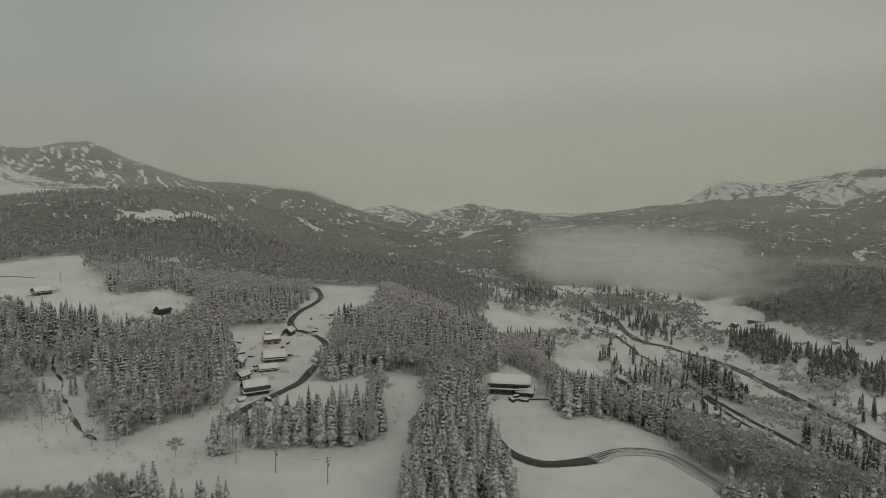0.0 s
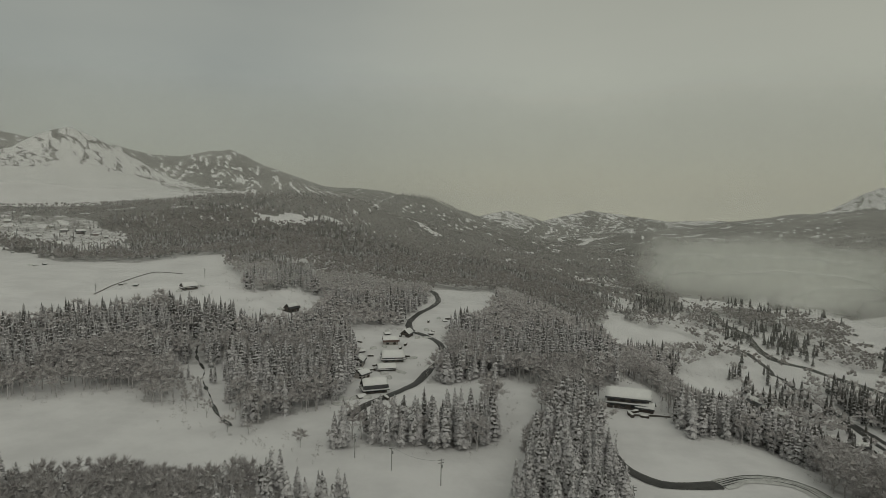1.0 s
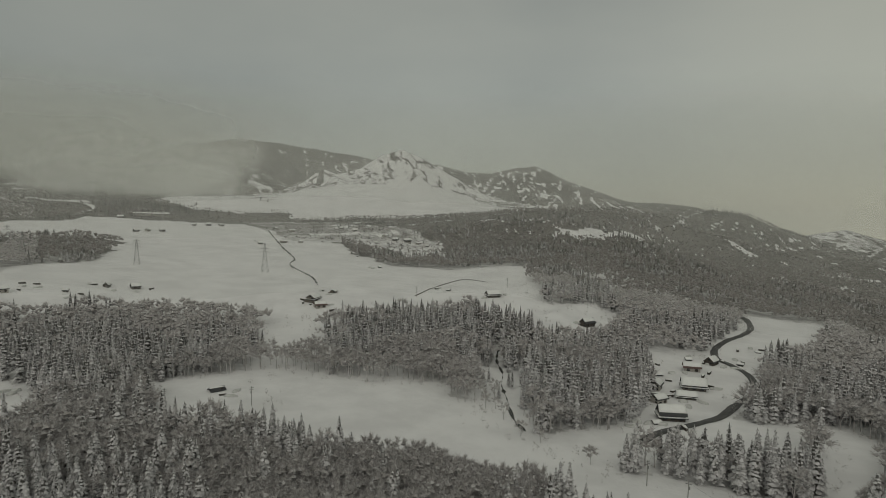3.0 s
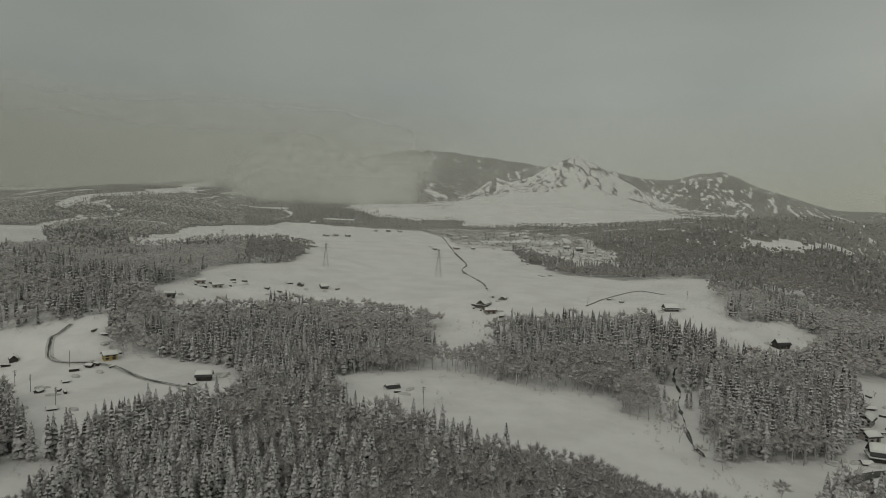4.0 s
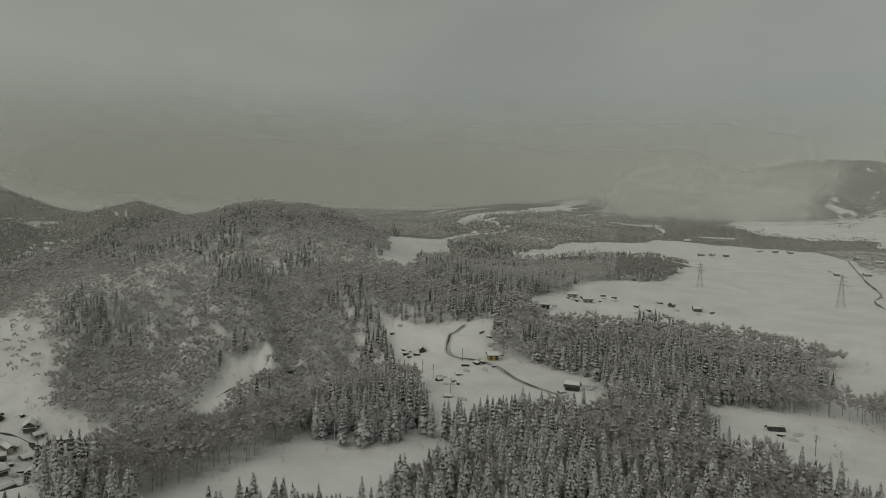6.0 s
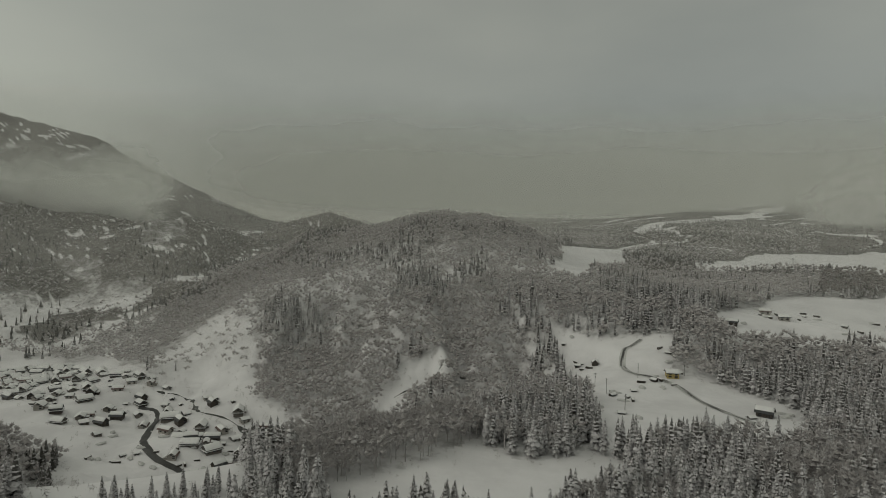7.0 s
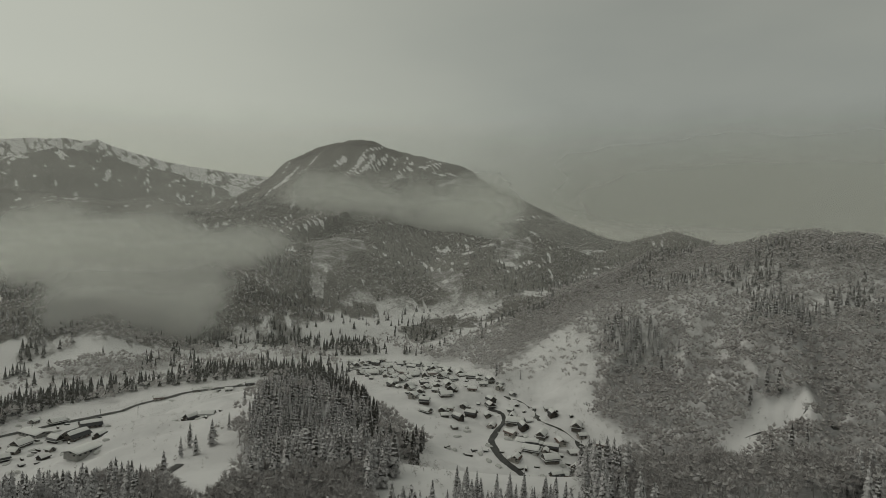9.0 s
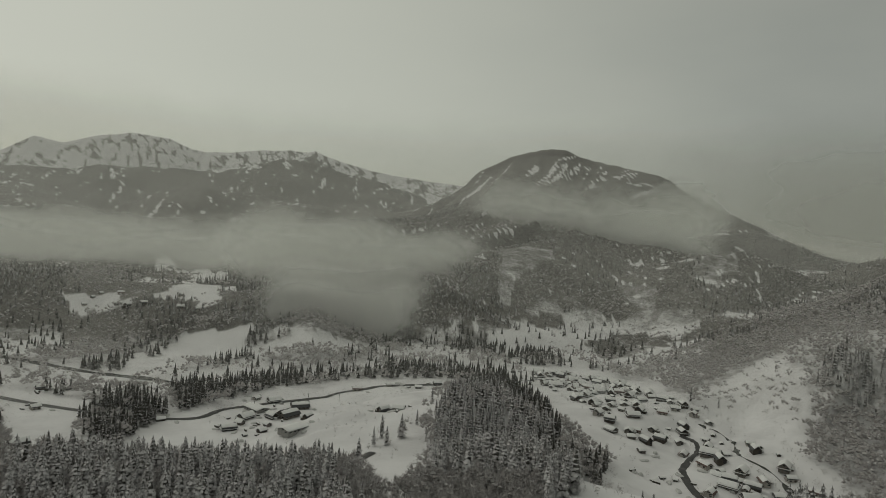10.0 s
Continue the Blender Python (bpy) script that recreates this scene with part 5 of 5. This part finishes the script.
def settle():
    rng = np.random.default_rng(8)
    sizes = np.random.default_rng(18)
    used = set()

    def put(x, y, kind, turn, group):
        z = ground_z(x, y)
        k = int(rng.integers(len(KINDS[kind])))
        ob = KINDS[kind][k]
        size = sizes.uniform(0.70, 0.98) if kind in ("house", "farm", "shed", "barn") else 0.95 if kind == "yellow" else 1.0
        place = pose(x, y, z + 0.1, 0, 0, turn + sizes.normal(0, 10)) @ Matrix.Diagonal((size * sizes.uniform(0.9, 1.12), size, size * sizes.uniform(0.8, 1.0), 1))
        if ob.name in used:
            ob = copy_thing(ob, place)
        else:
            used.add(ob.name)
            ob.matrix_basis = place
        tagged(ob, group=group)

    for group, sites in BUILDINGS.items():
        for x, y, kind, turn in sites:
            put(x, y, kind, turn, group)
    xs, ys = [p[0] for p in VILLAGE], [p[1] for p in VILLAGE]
    placed = [(x, y) for sites in BUILDINGS.values() for x, y, *_ in sites]
    lanes = [[(*p, 0) for p in line] for line, *_ in LANES]
    for _ in range(1500):
        x, y = rng.uniform(min(xs), max(xs)), rng.uniform(min(ys), max(ys))
        if not inside(np.array([x]), np.array([y]), VILLAGE)[0] or any(math.hypot(x - a, y - b) < 9.3 for a, b in placed):
            continue
        if any(along(np.array([x]), np.array([y]), line)[0][0] < 6 for line in lanes):
            continue
        placed.append((x, y))
        put(x, y, ("house", "house", "house", "farm", "shed")[int(rng.integers(5))], 40 + 90 * int(rng.integers(2)) + rng.normal(0, 14), "houses of the valley village")
    for kind, made in KINDS.items():
        for ob in made:
            if ob.name not in used:
                for o in (*ob.children_recursive, ob):
                    bpy.data.objects.remove(o)
    print("village houses", len(placed))


settle()


# ---- yard clutter ----
def woodpile(rng, w, d, h):
    """A stack of dark logs under a cap of snow."""
    pile = new("woodpile")
    bm = bmesh.new()
    rows = max(2, int(h / 0.35))
    for r in range(rows):
        for k in range(int(w / 0.5)):
            x = -w / 2 + 0.5 * k + 0.25 * (r % 2)
            m = Matrix.Translation((x, rng.uniform(-0.1, 0.1), -0.1 + r * 0.36)) @ Matrix.Rotation(radians(90), 4, "X")
            bmesh.ops.create_cone(bm, cap_ends=True, segments=6, radius1=0.24, radius2=0.22, depth=d, matrix=m)
    part("stack", bm, M_DARKWOOD, pile)
    bm = bmesh.new()
    bmesh.ops.create_icosphere(bm, subdivisions=2, radius=1.0)
    top = rows * 0.36 - 0.2
    for v in bm.verts:
        bump = 1 + 0.18 * noise.noise(v.co * 1.7 + Vector((w, d, h)))
        v.co = Vector((v.co.x * w * 0.56 * bump, v.co.y * d * 0.58 * bump, top + max(-0.08, v.co.z * 0.55) * bump))
    part("snow_cap", bm, M_SNOWCAP, pile, "rounded cap of snow", True)
    return tagged(pile, "dark woodpile under a cap of snow", "woodpile")


def heap(rng, w, d, h):
    """A cleared heap of snow."""
    bm = bmesh.new()
    bmesh.ops.create_icosphere(bm, subdivisions=3, radius=1.0)
    for v in bm.verts:
        b = 1 + 0.35 * noise.noise(v.co * 1.4 + Vector((w * 3, d, h)))
        v.co = Vector((v.co.x * w / 2 * b, v.co.y * d / 2 * b, max(-0.3, v.co.z * h * b)))
    me = bpy.data.meshes.new("snow_mound")
    bm.to_mesh(me)
    bm.free()
    me.materials.append(M_SLUSH)
    for p in me.polygons:
        p.use_smooth = True
    return tagged(new("snow_mound", me), "shovelled mound of grey snow beside the houses", "snow mound")


def strew():
    rng = np.random.default_rng(21)
    makers = [woodpile(rng, 3.5, 1.3, 1.2), woodpile(rng, 5.0, 1.4, 1.5), heap(rng, 5, 3.5, 1.5), heap(rng, 7, 3, 1.3)]
    fresh = set(ob.name for ob in makers)
    for group, sites in BUILDINGS.items():
        if math.hypot(*sites[0][:2]) > 620:
            continue
        for x, y, *_ in sites:
            for _ in range(3):
                a, r = rng.uniform(0, 6.28), rng.uniform(8.5, 14)
                px, py = x + r * math.cos(a), y + r * math.sin(a)
                ob = makers[int(rng.integers(4))]
                m = pose(px, py, ground_z(px, py) + 0.05, 0, 0, rng.uniform(0, 360))
                if ob.name in fresh:
                    fresh.discard(ob.name)
                    ob.matrix_basis = m
                else:
                    ob = copy_thing(ob, m)
                tagged(ob, group="clutter near the " + group)


strew()


# ---- poles and pylons ----
def rod(bm, a, b, r, sides=6):
    a, b = Vector(a), Vector(b)
    m = Matrix.Translation((a + b) / 2) @ (b - a).to_track_quat("Z", "Y").to_matrix().to_4x4()
    bmesh.ops.create_cone(bm, cap_ends=True, segments=sides, radius1=r, radius2=r * 0.8, depth=(b - a).length, matrix=m)


def utility_pole():
    pole = new("utility_pole")
    bm = bmesh.new()
    rod(bm, (0, 0, -1), (0, 0, 9.2), 0.18, 8)
    part("shaft", bm, M_CONCRETE, pole)
    for z in (8.6, 7.7):
        part("crossarm", slab(bmesh.new(), -1.0, 1.0, -0.09, 0.09, z, z + 0.18), M_STEEL, pole)
    bm = bmesh.new()
    rod(bm, (0.35, 0, 6.0), (0.35, 0, 7.0), 0.26, 8)
    part("transformer", bm, M_STEEL, pole)
    return tagged(pole, "slim grey utility pole standing in the snow", "utility pole", group="utility poles")


def pylon(h):
    """A lattice mast with three pairs of arms."""
    mast = new("lattice_pylon")
    bm = bmesh.new()
    levels = [0, 0.2, 0.38, 0.54, 0.68, 0.8, 0.9, 1.0]
    half = lambda u: 0.095 * h * (1 - u) ** 1.2 + 0.016 * h
    corner = lambda u, i: ((1, 1, -1, -1)[i] * half(u), (1, -1, -1, 1)[i] * half(u), u * h)
    for u0, u1 in zip(levels, levels[1:]):
        for i in range(4):
            rod(bm, corner(u0, i), corner(u1, i), 0.10, 4)
            rod(bm, corner(u0, i), corner(u1, (i + 1) % 4), 0.055, 4)
            rod(bm, corner(u0, (i + 1) % 4), corner(u1, i), 0.055, 4)
            rod(bm, corner(u1, i), corner(u1, (i + 1) % 4), 0.055, 4)
    part("lattice_tower", bm, M_STEEL, mast)
    for u, reach in ((0.70, 0.15), (0.82, 0.13), (0.94, 0.11)):
        bm = bmesh.new()
        for s in (-1, 1):
            rod(bm, (0, 0, u * h), (s * reach * h, 0, u * h), 0.14, 4)
            rod(bm, (0, 0, u * h + 0.05 * h), (s * reach * h, 0, u * h), 0.055, 4)
            rod(bm, (s * reach * h, 0, u * h), (s * reach * h, 0, u * h - 1.2), 0.12, 5)
        part("crossarm", bm, M_STEEL, mast)
    return tagged(mast, "grey lattice power pylon on the snowfield", "pylon", group="pylons")


def raise_poles():
    first = utility_pole()
    for k, (x, y) in enumerate(POLES):
        m = pose(x, y, ground_z(x, y), 0.8 * math.sin(7 * k), 0.8 * math.cos(5 * k), 35 * k)
        if k:
            copy_thing(first, m)
        else:
            first.matrix_basis = m
    for k, (x, y, h) in enumerate(PYLONS):
        pylon(h).matrix_basis = pose(x, y, ground_z(x, y), 0, 0, 40 + 15 * k)


def hang_wire(a, b, name="overhead_wire"):
    """A sagging cable between two poles."""
    (ax, ay), (bx, by) = a, b
    az, bz = ground_z(ax, ay) + 8.6, ground_z(bx, by) + 8.6
    data = bpy.data.curves.new(name, "CURVE")
    data.dimensions, data.bevel_depth, data.bevel_resolution = "3D", 0.022, 0
    line = data.splines.new("POLY")
    line.points.add(11)
    for k in range(12):
        u = k / 11
        line.points[k].co = (ax + (bx - ax) * u, ay + (by - ay) * u, az + (bz - az) * u - 4 * u * (1 - u) * 1.6, 1)
    data.materials.append(M_TIN)
    tagged(new(name, data), "thin dark wire sagging between two poles", "wire", group="overhead wires")


raise_poles()
spans = sorted((math.hypot(a[0] - b[0], a[1] - b[1]), a, b) for i, a in enumerate(POLES) for b in POLES[:i])
for gap, a, b in spans:
    if 14 < gap < 26:
        hang_wire(a, b)
